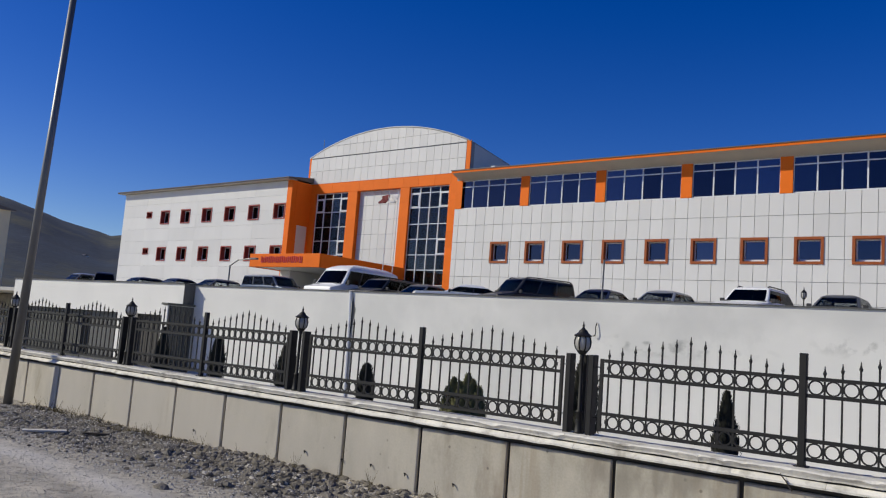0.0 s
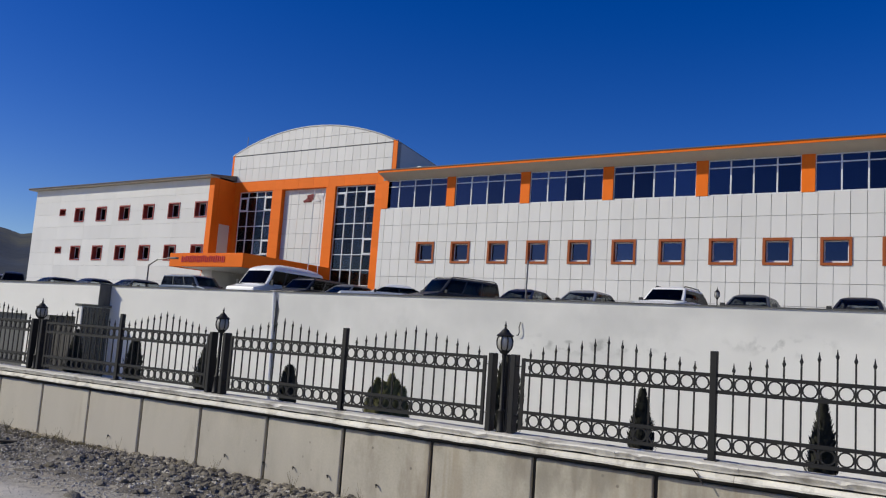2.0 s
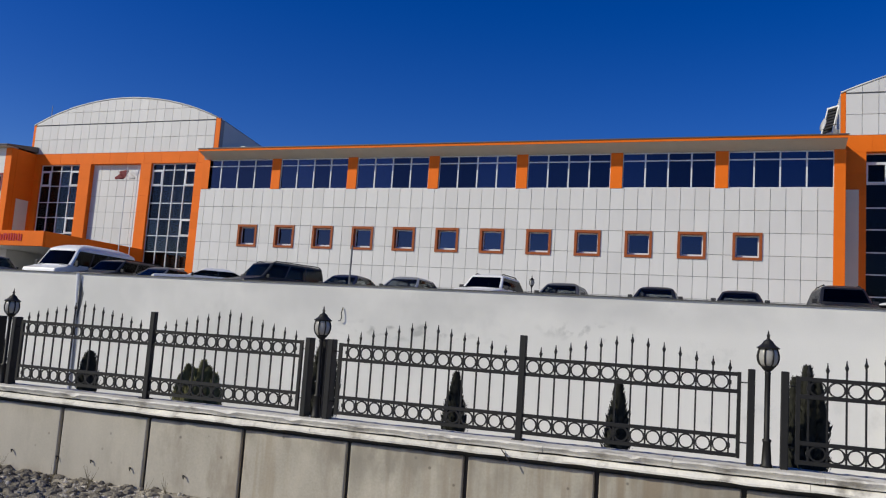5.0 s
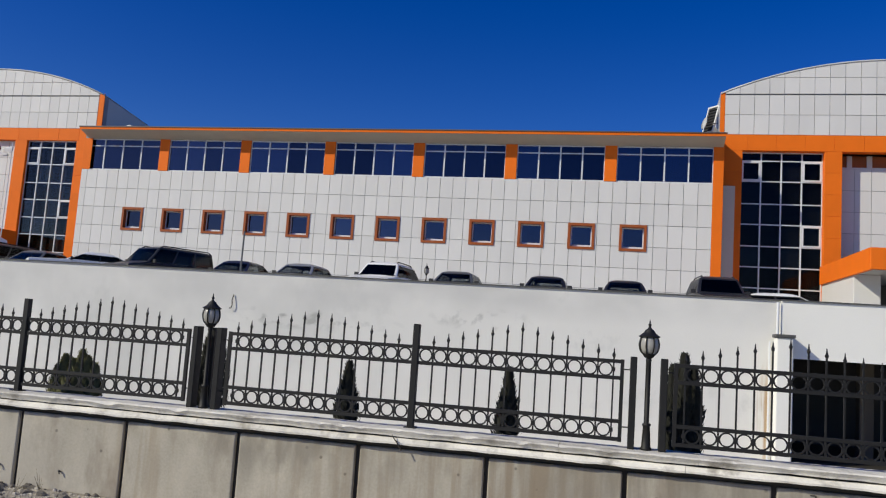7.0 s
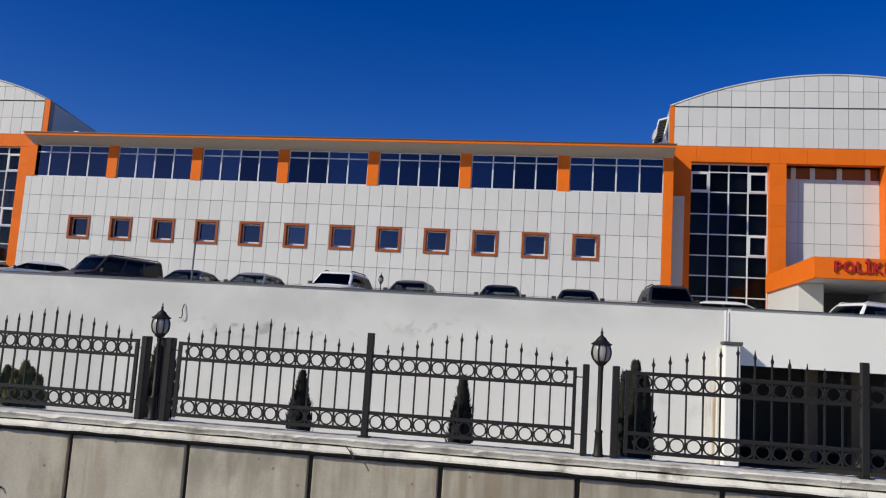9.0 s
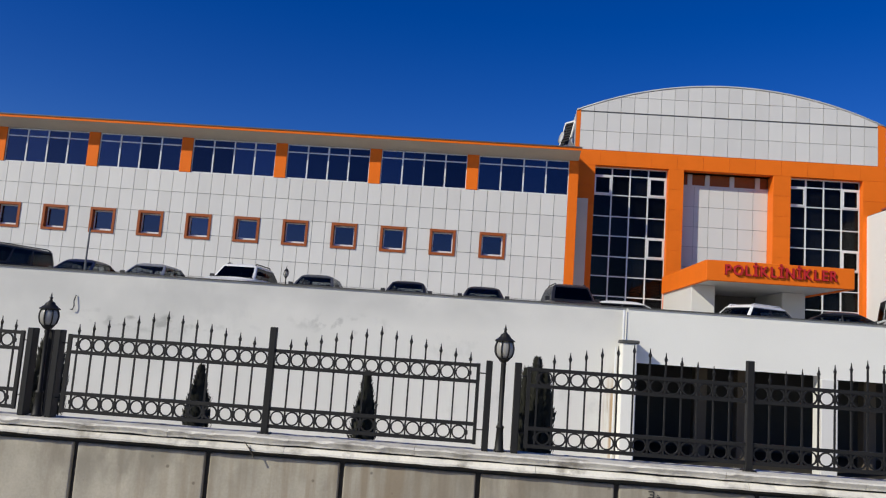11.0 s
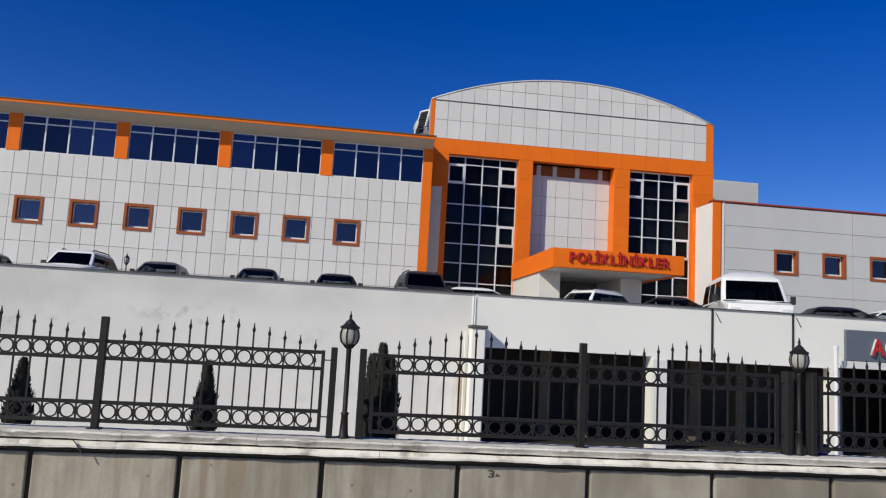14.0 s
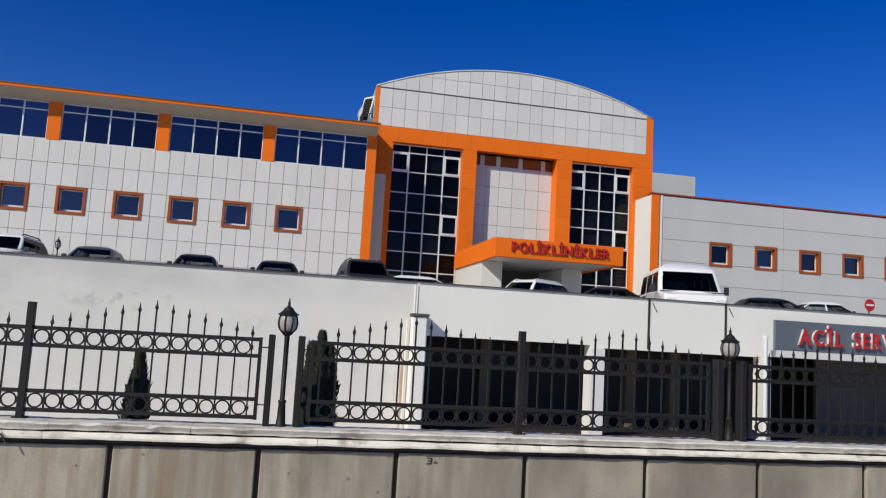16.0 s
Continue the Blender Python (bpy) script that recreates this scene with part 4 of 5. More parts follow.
def cabin(ob, colour, roof_mat, posts, glass, low, high, wb, wt, belt, H, cap, panes, top):
    """Rounded greenhouse: pillars and roof in one shell, with panes let into it. low and high: front and rear end at the belt and at the roof."""
    side, gap = [(-0.9, "side0")], 0.05
    for k in range(1, panes + 1):
        y = -0.9 + 1.8 * k / panes
        side.append((y - 0.9 / panes, "side%d" % (k - 1)))
        if k < panes:
            side += [(y - gap / 2, "post%d" % k), (y + gap / 2, "side%d" % k)]
    front = [(x, -1 + 0.05 * x * x, "windscreen") for x in (-0.87, -0.55, -0.2, 0.2, 0.55)] + [(0.87, -0.962, "pillar"), (0.965, -0.94, "pillar")]
    nodes = list(front)
    nodes += [(1, y, t) for y, t in side] + [(1, 0.9, "pillar")]
    nodes += [(0.965, 0.94, "pillar"), (0.87, 0.962, "rear")] + [(x, 1 - 0.05 * x * x, "rear") for x in (0.55, 0.2, -0.2, -0.55)] + [(-0.87, 0.962, "pillar"), (-0.965, 0.94, "pillar")]
    back = [(1, 0.9)] + [(1, y) for y, t in side[::-1]]
    tags = [t for y, t in side[::-1]]
    nodes += [(-1, p[1], t) for p, t in zip(back, tags)] + [(-1, -0.9, "pillar"), (-0.965, -0.94, "pillar")]
    edge = H - cap
    rings = []
    for h in (0.0, 0.07, 0.35 * top, 0.7 * top, top, 1.0):
        a = wb / 2 + (wt / 2 - wb / 2) * h ** 1.4
        f, r = low[0] + (high[0] - low[0]) * h ** 0.93, low[1] + (high[1] - low[1]) * h ** 1.2
        rings.append([(a * x, (f + r) / 2 + (r - f) / 2 * y, belt + (edge - belt) * h) for x, y, _ in nodes])
    mid, half = (high[0] + high[1]) / 2, (high[1] - high[0]) / 2
    for q in (0.95, 0.84, 0.64, 0.36):
        rings.append([(wt / 2 * q * x, mid + half * (1 - (1 - q) * 0.9) * y, H - cap * q ** 3.2) for x, y, _ in nodes])
    n, groups = len(nodes), {}
    for k in range(len(rings) - 1):
        for i in range(n):
            j, tag = (i + 1) % n, nodes[i][2]
            if k >= 4:
                tag = "roof" if k > 4 else "pillar"
            elif k == 0 and not tag.startswith("post"):
                tag = "pillar"
            elif tag[:4] in ("side", "post"):
                tag += "r" if nodes[i][0] > 0 else "l"
            groups.setdefault(tag, []).append([rings[k][i], rings[k][j], rings[k + 1][j], rings[k + 1][i]])
    groups["roof"].append(rings[-1])
    for tag in sorted(groups):
        bm, made = bmesh.new(), {}
        for face in groups[tag]:
            for p in face:
                if p not in made:
                    made[p] = bm.verts.new(p)
            bm.faces.new([made[p] for p in face])
        kind = "post" if tag.startswith("post") else tag
        solid = kind in ("roof", "pillar", "post")
        thicken(bm, 0.03 if solid else 0.008)
        for e in bm.edges:
            e.smooth = len(e.link_faces) == 2 and e.calc_face_angle(0.0) < 0.8
        if solid:
            part({"roof": "roof", "pillar": "pillar_frame", "post": "door_pillar"}[kind], bm, {"roof": roof_mat, "pillar": colour, "post": posts}[kind], ob, smooth=tag == "roof")
            if kind != "post":
                bm = bmesh.new()
                for face in groups[tag]:
                    bm.faces.new([bm.verts.new((p[0] * 0.955, mid + (p[1] - mid) * 0.965, p[2] - 0.045)) for p in face])
                bmesh.ops.remove_doubles(bm, verts=bm.verts[:], dist=0.001)
                thicken(bm, 0.006)
                part("lining", bm, LINING, ob, "dark cabin lining")
        else:
            part({"windscreen": "windscreen", "rear": "rear_window"}.get(tag, "side_window"), bm, glass, ob).visible_shadow = False


def car(label, category, colour, L, W, H, belt, hood, base, roof, wb, wt, panes=2, rails=False, rail_mat=None, glass=None, hood_z=None, roof_mat=None, cap=0.11, mirror=0.0, posts=None, top=0.92):
    """A vehicle that faces -y. base and roof: how far along the length the cabin starts and ends at the belt line and at the roof."""
    glass = glass or CAR_GLASS
    ob = thing(category.replace(" ", "_"), label, category, "parked vehicles")
    hz = hood_z or belt - 0.02
    f, r = -L / 2, L / 2
    y0, y1, t0, t1 = f + base[0] * L, f + base[1] * L, f + roof[0] * L, f + roof[1] * L
    side = [(f + 0.06, 0.22), (f, 0.36), (f + 0.02, 0.58), (f + 0.10, hood), (y0 - 0.05, hz), (y0, belt), (y1, belt + 0.02), (r - 0.06, belt - 0.04), (r, 0.75), (r - 0.02, 0.34), (r - 0.1, 0.22)]
    bm = prism_x(side, -W / 2, W / 2)
    bmesh.ops.bevel(bm, geom=bm.edges[:], offset=0.05, segments=2, affect="EDGES", profile=0.6)
    for v in bm.verts:
        k = max(0.0, abs(v.co.y) / (L / 2) - 0.72) / 0.28
        v.co.x *= 1 - 0.13 * k * k - 0.10 * max(0.0, v.co.z - 0.7)
    part("body", bm, colour, ob, smooth=False)
    cabin(ob, colour, roof_mat or colour, posts or TRIM, glass, (y0, y1), (t0, t1), wb, wt, belt, H, cap, panes, top)
    zt = H
    for s in (-1, 1):
        m = bmesh.new()
        box(m, s * (W / 2 + mirror) - 0.08, s * (W / 2 + mirror) + 0.08, y0 + 0.28, y0 + 0.36, belt - 0.02, belt + 0.13 + mirror)
        soften(m, 0.02, 2)
        rod(m, (s * W / 2 * 0.9, y0 + 0.32, belt + 0.03), (s * (W / 2 + mirror), y0 + 0.32, belt + 0.05), 0.02, sides=5)
        part("mirror", m, TRIM, ob)
        part("headlight", soften(boxes((s * W * 0.36 - 0.17, s * W * 0.36 + 0.17, f + 0.005, f + 0.14, 0.56, 0.70)), 0.03), HEAD, ob)
        part("tail_light", soften(boxes((s * W * 0.40 - 0.08, s * W * 0.40 + 0.08, r - 0.12, r - 0.01, 0.7, 0.92)), 0.02), SIGN_RED, ob)
        if rails:
            x, z = s * wt / 2 * 0.84, zt - 0.59 * cap + 0.05
            m = rod(bmesh.new(), (x, t0 + 0.32, z), (x, t1 - 0.22, z), 0.022, sides=6)
            for y, d in ((t0 + 0.32, -0.14), (t1 - 0.22, 0.14)):
                rod(m, (x, y + d, z - 0.07), (x, y, z), 0.03, 0.022, sides=6)
            part("roof_rail", m, rail_mat or TRIM, ob)
        for y in (f + 0.19 * L, r - 0.19 * L):
            m = lathe(bmesh.new(), [(0.2, -0.1), (0.30, -0.1), (0.325, -0.07), (0.325, 0.07), (0.30, 0.1), (0.2, 0.1)], 18)
            bmesh.ops.rotate(m, verts=m.verts, cent=(0, 0, 0), matrix=Matrix.Rotation(radians(90), 3, "Y"))
            bmesh.ops.translate(m, verts=m.verts, vec=(s * (W / 2 - 0.085), y, 0.325))
            wheel = part("wheel", m, TYRE, ob)
            m = lathe(bmesh.new(), [(0.20, -0.105), (0.19, -0.09), (0.05, -0.085), (0.05, 0.085), (0.19, 0.09), (0.20, 0.105)], 14)
            bmesh.ops.rotate(m, verts=m.verts, cent=(0, 0, 0), matrix=Matrix.Rotation(radians(90), 3, "Y"))
            bmesh.ops.translate(m, verts=m.verts, vec=(s * (W / 2 - 0.085), y, 0.325))
            part("rim", m, RIM, wheel)
        seat = soften(boxes((s * 0.36 - 0.22, s * 0.36 + 0.22, (y0 + y1) / 2 - 0.25, (y0 + y1) / 2 - 0.12, 0.6, belt + 0.01)), 0.04)
        box(seat, s * 0.36 - 0.09, s * 0.36 + 0.09, (y0 + y1) / 2 - 0.22, (y0 + y1) / 2 - 0.14, belt + 0.01, belt + 0.17)
        part("seat", seat, SEAT, ob)
    part("dashboard", boxes((-wb / 2 + 0.05, wb / 2 - 0.05, y0 + 0.05, y0 + 0.4, belt - 0.05, belt + 0.04)), TRIM, ob)
    part("grille", soften(boxes((-W * 0.26, W * 0.26, f - 0.005, f + 0.08, 0.45, 0.62)), 0.02), TRIM, ob)
    return ob


WHITE, SILVER, BLACK = paint("white", (0.84, 0.84, 0.825), 0), paint("silver", (0.40, 0.41, 0.42), 0.5), paint("black", (0.018, 0.018, 0.02))
GREY, NAVY, BLUE = paint("grey", (0.13, 0.135, 0.14), 0.4), paint("navy", (0.02, 0.025, 0.05)), paint("steel_blue", (0.06, 0.085, 0.14), 0.3)


def sedan(label, colour, H=1.46, **k):
    return car(label, "car", colour, 4.45, 1.76, H, 0.93, 0.76, (0.27, 0.86), (0.43, 0.72), 1.52, 1.16, **k)


def hatch(label, colour, H=1.48, **k):
    return car(label, "car", colour, 4.05, 1.72, H, 0.95, 0.80, (0.25, 0.95), (0.42, 0.85), 1.50, 1.16, **k)


def suv(label, colour, H=1.66, **k):
    return car(label, "suv", colour, 4.32, 1.82, H, 1.06, 0.90, (0.26, 0.96), (0.40, 0.86), 1.58, 1.28, rails=True, **{"cap": 0.12, "top": 0.90, **k})


def mpv(label, colour, H=1.82, **k):
    return car(label, "van", colour, 4.4, 1.83, H, 1.08, 0.92, (0.20, 0.98), (0.33, 0.955), 1.62, 1.44, panes=3, **{"rails": True, **k})


def minibus(label, colour, H=2.36, **k):
    return car(label, "minibus", colour, 5.4, 2.2, H, 1.24, 1.05, (0.14, 0.99), (0.25, 0.975), 2.05, 1.78, panes=4, hood_z=1.20, cap=0.30, mirror=0.12, top=0.86, **{"glass": VAN_GLASS, **k})


def park(ob, x, y, turn=0):
    ob.matrix_basis = pose(x, y, DECK, 0, 0, turn)


CY = 26.9
park(hatch("grey hatchback with pale roof parked on the deck", GREY, 1.66, roof_mat=SILVER), -29.3, CY, 4)
park(hatch("tall black car parked at the deck corner", BLACK, 1.74, glass=VAN_GLASS, posts=BLACK), -25.9, CY, 61)
park(hatch("black hatchback parked on the deck", BLACK), -21.4, CY, -3)
park(sedan("dark saloon car parked nose to the wall", NAVY), -17.2, CY, 0)
park(hatch("silver-grey hatchback parked nose to the wall", GREY), -13.2, CY, 0)
park(mpv("steel-blue compact van with pale roof parked on the deck", BLUE, 1.74, rails=False, roof_mat=SILVER, glass=MID_GLASS, posts=BLACK), -7.35, CY - 0.2, 88)
park(sedan("dark saloon car behind a steel-blue van", BLACK), -10.0, 31.6, 0)
park(minibus("white minibus with dark tinted windows", WHITE, 2.40), -2.0, CY + 0.6, 0)
park(mpv("black people carrier beside a white minibus", BLACK, 1.70, glass=MID_GLASS, posts=BLACK), 0.75, CY + 0.2, 0)
park(sedan("grey saloon car parked nose to the wall", GREY), 3.2, CY, 0)
park(car("white saloon car with rounded roof and black window posts", "car", WHITE, 4.5, 1.78, 1.51, 1.07, 1.0, (0.30, 0.92), (0.47, 0.76), 1.56, 1.2, glass=MID_GLASS, posts=BLACK, cap=0.12, top=0.88, hood_z=1.06), 5.45, CY, -46)
park(mpv("black people carrier with roof rails and tinted windows", BLACK, 1.82, glass=MID_GLASS, posts=BLACK), 9.25, CY - 0.2, -22)
park(sedan("dark navy saloon car parked nose to the wall", NAVY, 1.45), 12.6, CY, 0)
park(hatch("pale grey hatchback with bright see-through windows", SILVER, 1.47), 15.3, CY, 0)
park(suv("white sport utility vehicle with black roof rails", WHITE, 1.69, glass=VAN_GLASS), 18.75, CY, -4)
park(hatch("dark grey hatchback parked beside a white sport utility vehicle", GREY, 1.47), 21.6, CY, 0)
park(hatch("black hatchback parked nose to the wall", BLACK, 1.46), 25.0, CY, 0)
park(hatch("small black hatchback with pale interior", BLACK, 1.44), 27.8, CY, 0)
park(suv("black sport utility vehicle parked before the orange pillar", BLACK, 1.74, glass=VAN_GLASS), 30.95, CY, 4)
park(hatch("low white car parked before the tower glazing", WHITE, 1.36), 33.7, 28.5, 82)
park(suv("white estate car with roof rails parked under the canopy", WHITE, 1.62, rail_mat=WHITE), 39.05, 29.6, 122)
park(sedan("black saloon car parked beside the canopy", BLACK, 1.38), 41.1, CY, 75)
park(car("white minibus with black mirrors parked at an angle", "minibus", WHITE, 4.9, 2.2, 2.08, 0.95, 0.84, (0.16, 0.985), (0.29, 0.965), 2.1, 1.86, panes=3, glass=MID_GLASS, posts=WHITE, hood_z=0.93, cap=0.30, mirror=0.12, top=0.88), 41.75, 23.1, -17)
park(hatch("black hatchback parked beside a low grey wing", BLACK, 1.40, glass=CAR_GLASS, posts=BLACK), 48.25, CY, 76)
park(sedan("white saloon car parked beside a low grey wing", WHITE, 1.44, glass=CAR_GLASS, posts=WHITE), 50.9, CY + 0.3, 74)

# ---- shrubs ----
LEAF = material("dark_cypress_foliage", (0.027, 0.028, 0.020), 0.8, vary=0.5, scale=14, fine=120, bump=0)
LEAF2 = material("olive_shrub_foliage", (0.15, 0.15, 0.07), 0.8, vary=0.5, scale=14, fine=120, bump=0)
BARK = material("grey_brown_bark", (0.055, 0.045, 0.035), 0.9, vary=0.3, scale=20, bump=0.4)


def crown(bm, rnd, at, h, w, count, blunt=1.0):
    """Small upright sprays over an uneven cone."""
    for _ in range(count):
        u = rnd.random() ** 0.8
        a = rnd.uniform(0, math.tau)
        lump = 0.82 + 0.28 * noise.noise((math.cos(a) * 2 + at[0], math.sin(a) * 2, u * 5))
        rad = w / 2 * lump * min(1.0, (1 - u) ** (0.75 / blunt) * 1.15 + 0.04) * (0.55 + 0.45 * rnd.random()) * min(1, 0.75 + u * 3)
        p = Vector((at[0] + rad * math.cos(a), at[1] + rad * math.sin(a), at[2] + u * h * 0.95))
        s = rnd.uniform(0.022, 0.05)
        up = Vector((math.cos(a) * rnd.uniform(0.1, 0.6), math.sin(a) * rnd.uniform(0.1, 0.6), 1)).normalized() * s * 1.7
        sd = Vector((-math.sin(a), math.cos(a), rnd.uniform(-0.4, 0.4))).normalized() * s * 0.5
        v = [bm.verts.new(q) for q in (p - sd, p + sd * 0.9 - up * 0.1, p + up * 0.6 + sd * 0.6, p + up, p + up * 0.5 - sd * 0.8)]
        bm.faces.new(v)
    return bm


def shrub(label, x, y, h, w, seed, lobes=(), leaf=LEAF, blunt=1.0):
    rnd = random.Random(seed)
    ob = thing("cypress_shrub", label, "shrub", "shrubs along the fence")
    ob.location = (x, y, 0.93)
    m = rod(bmesh.new(), (0, 0, -0.02), (0, 0, h * 0.7 + 0.1), 0.025, 0.008, 6)
    for _ in range(7):
        a, z = rnd.uniform(0, math.tau), rnd.uniform(0.15, 0.6) * h
        rod(m, (0, 0, z), (w * 0.3 * math.cos(a), w * 0.3 * math.sin(a), z + 0.15), 0.008, 0.003, 4)
    part("trunk", m, BARK, ob)
    m = bmesh.new()
    for dx, hh, ww in (lobes or ((0, h, w),)):
        crown(m, rnd, (dx, 0, 0.11), hh, ww, int(1500 * (hh * ww) / 0.2) + 300, blunt)
    part("crown", m, leaf, ob)
    return ob


for x, h, w, seed in ((24.63, 0.67, 0.31, 1), (26.44, 0.74, 0.30, 2), (14.1, 0.80, 0.36, 6)):
    shrub("slim dark green cypress shrub behind the fence", x, 6.1, h * 1.03, w * 1.12, seed, blunt=0.92)
shrub("dark rounded cypress shrub beside a lantern", 17.62, 6.1, 0.78, 0.46, 4, blunt=1.7)
shrub("narrow columnar dark cypress shrub behind the fence", 15.78, 6.1, 0.74, 0.32, 5, blunt=2.4)
shrub("slim dark cypress shrub behind a lantern post", 22.95, 6.1, 0.95, 0.42, 9, blunt=2.2)
shrub("small dark cypress shrub behind the fence", 19.36, 6.1, 0.56, 0.34, 3, blunt=1.6)
shrub("tall dark cypress shrub beside a lantern", 28.25, 6.1, 1.08, 0.36, 7, lobes=((0.0, 1.05, 0.30), (0.10, 0.90, 0.24), (-0.11, 0.93, 0.22)), blunt=1.35)
shrub("broad olive-green shrub with several tips", 21.15, 6.1, 0.6, 0.7, 8, lobes=((-0.17, 0.50, 0.26), (-0.05, 0.46, 0.26), (0.06, 0.58, 0.27), (0.15, 0.50, 0.24), (0.25, 0.42, 0.24), (-0.26, 0.36, 0.22), (0.0, 0.28, 0.66)), leaf=LEAF2, blunt=1.15)

# ---- lettering ----
def lettering(parent, text, x0, x1, z0, z1, y, face=SIGN_RED, edge=SIGN_EDGE):
    """Raised letters between x0 and x1: red faces over pale sides."""
    flat = []
    for ch in text:
        if ch == " ":
            flat.append((None, None, 0.55))
            continue
        a, b = LETTERS[ch]
        xs = [v.co.x for v in a.vertices]
        flat.append(((a, ch), b, (min(xs), max(xs))))
    total = sum(0.55 if not a else w[1] - w[0] + 0.14 for a, b, w in flat) - 0.14
    kx = (x1 - x0) / total
    kz = (z1 - z0) / 0.73
    x = x0
    for a, b, w in flat:
        if a is None:
            x += 0.55 * kx
            continue
        turn = Matrix.Translation((x - w[0] * kx, y, z0)) @ Matrix.Rotation(radians(90), 4, "X") @ Matrix.Diagonal((kx, kz, 1, 1))
        ob = part("letter", a[0], face, parent)
        ob.matrix_basis = Matrix.Translation((0, -0.065 if edge is SIGN_RED else -0.072, 0)) @ turn
        bk = part("letter_side", SIDES_RED[a[1]] if edge is SIGN_RED else b, edge, parent)
        bk.matrix_basis = turn
        x += (w[1] - w[0] + 0.17) * kx


lettering(canopy_r, "POLİKLİNİKLER", 37.86, 42.28, 6.07, 6.51, 30.985, edge=SIGN_RED)
# worn lettering that cannot be read: plain bars
for i in range(11):
    x = -14.05 + i * 0.37
    part("letter_bar", boxes((x, x + 0.09, 30.965, 31.0, 6.06, 6.47), (x + 0.09, x + 0.24, 30.97, 31.0, 6.06 + 0.3 * (i % 2), 6.15 + 0.3 * (i % 2)), (x + 0.19, x + 0.27, 30.965, 31.0, 6.10, 6.40 + 0.05 * (i % 3))), SIGN_RED, canopy_l)

sign = thing("emergency_sign", "slate-grey fascia sign with raised red letters over white edges", "sign")
part("board", soften(boxes((42.17, 49.6, 18.28, 18.38, 2.30, 3.17)), 0.01), SIGN_GREY, sign)
part("lower_trim", boxes((42.17, 49.6, 18.3, 18.38, 2.09, 2.29)), PANEL, sign)
lettering(sign, "ACİL SERVİS", 42.90, 46.62, 2.49, 2.96, 18.26)

# ---- small things on the retaining walls ----
pier = thing("gate_pier", "white painted pier with flat cap beside the garage opening", "pier")
part("shaft", soften(boxes((31.34, 31.70, 17.95, 18.39, YARD, 2.60)), 0.015), WHITE_PAINT, pier)
part("cap", soften(boxes((31.30, 31.75, 17.90, 18.39, 2.60, 2.68)), 0.012), WALL_CAP, pier)
for x0, x1, y0 in ((36.45, 36.87, 18.3), (41.70, 41.93, 18.1)):
    thing("column", "white painted column between garage openings", "column", "garage columns",
                bm=soften(boxes((x0, x1, y0, 18.39, YARD, 2.04)), 0.015), mat=PANEL)
pipe = thing("drainpipe", "thin white drainpipe beside the emergency sign", "pipe")
part("pipe", rod(rod(bmesh.new(), (41.63, 17.95, YARD), (41.63, 17.95, 2.62), 0.06, sides=10), (41.63, 17.95, 2.6), (41.63, 17.95, 2.68), 0.075, sides=10), WHITE_PVC, pipe)
for x in (38.2, 40.62):
    thing("wall_joint_cover", "dark vertical joint strip on the white wall", "joint strip", "wall joints",
               bm=rod(boxes((x - 0.03, x + 0.03, 18.38, 18.41, 2.1, TOP - 0.05)), (x + 0.10, 18.385, 3.42), (x + 0.24, 18.375, 3.16), 0.012, sides=5), mat=GROOVE)
for x, r in ((31.42, 0.035), (31.25, 0.025)):
    dp = thing("drainpipe", "white drainpipe fixed to the retaining wall", "pipe")
    part("pipe", rod(bmesh.new(), (x, 18.36 if r > 0.03 else 18.4, YARD if r < 0.03 else 2.6), (x, 18.36 if r > 0.03 else 18.4, TOP - 0.1 if r > 0.03 else 2.5), r, sides=8), WHITE_PVC, dp)
spout = thing("drainpipe", "pale drainpipe with a dark wet streak down the wall", "pipe")
part("pipe", rod(rod(bmesh.new(), (6.80, 18.43, 2.72), (6.76, 18.43, TOP - 0.06), 0.042, 0.055, 8), (6.88, 18.45, YARD), (6.80, 18.44, 2.72), 0.036, 0.042, 8), WHITE_PVC, spout)
STREAK = material("damp_streak", (0.10, 0.10, 0.10), 0.7, vary=0.5, scale=7, bump=0, streak=(1, 1, 0.3))
GREY_STREAK = material("pale_damp_streak", (0.36, 0.36, 0.345), 0.8, vary=0.3, scale=4, bump=0, streak=(1, 1, 0.3))
for outline, mat in (([(6.84, 3.35), (6.93, 3.1), (7.02, 2.85), (6.99, 2.55), (6.93, 2.25), (6.86, 1.95), (6.82, 2.4), (6.82, 3.0)], STREAK),
                     ([(6.72, 2.3), (6.98, 2.25), (7.0, 1.2), (6.97, YARD), (6.78, YARD), (6.74, 1.2)], GREY_STREAK)):
    part("stain", prism(outline, 18.494, 18.499), mat, spout)
hook = thing("wall_hook", "rusty bent wire hook on the white wall", "hook")
m = bmesh.new()
pts = [(16.80, 18.47, 2.86), (16.78, 18.42, 2.70), (16.80, 18.42, 2.56), (16.77, 18.42, 2.47), (16.71, 18.42, 2.47)]
for p, q in zip(pts, pts[1:]):
    rod(m, p, q, 0.014, sides=5)
part("wire", m, IRON, hook)

low_pier = thing("gate_pier", "white painted low side wall with flat cap beside the garage", "pier")
part("shaft", soften(boxes((-3.20, -2.80, 17.15, 18.49, YARD, 2.58)), 0.015), WALL_PAINT, low_pier)
part("cap", soften(boxes((-3.25, -2.74, 17.10, 18.49, 2.58, 2.67)), 0.012), SLAT, low_pier)
for i in range(9):
    part("slat", boxes((-2.80, -2.76, 17.19 + i * 0.14, 17.30 + i * 0.14, YARD + 0.05, 2.55)), SLAT, low_pier)

# closed garage doors, set back inside the openings
d = thing("garage_door", "dark grey garage door of upright slats, closed", "garage door", "garage doors")
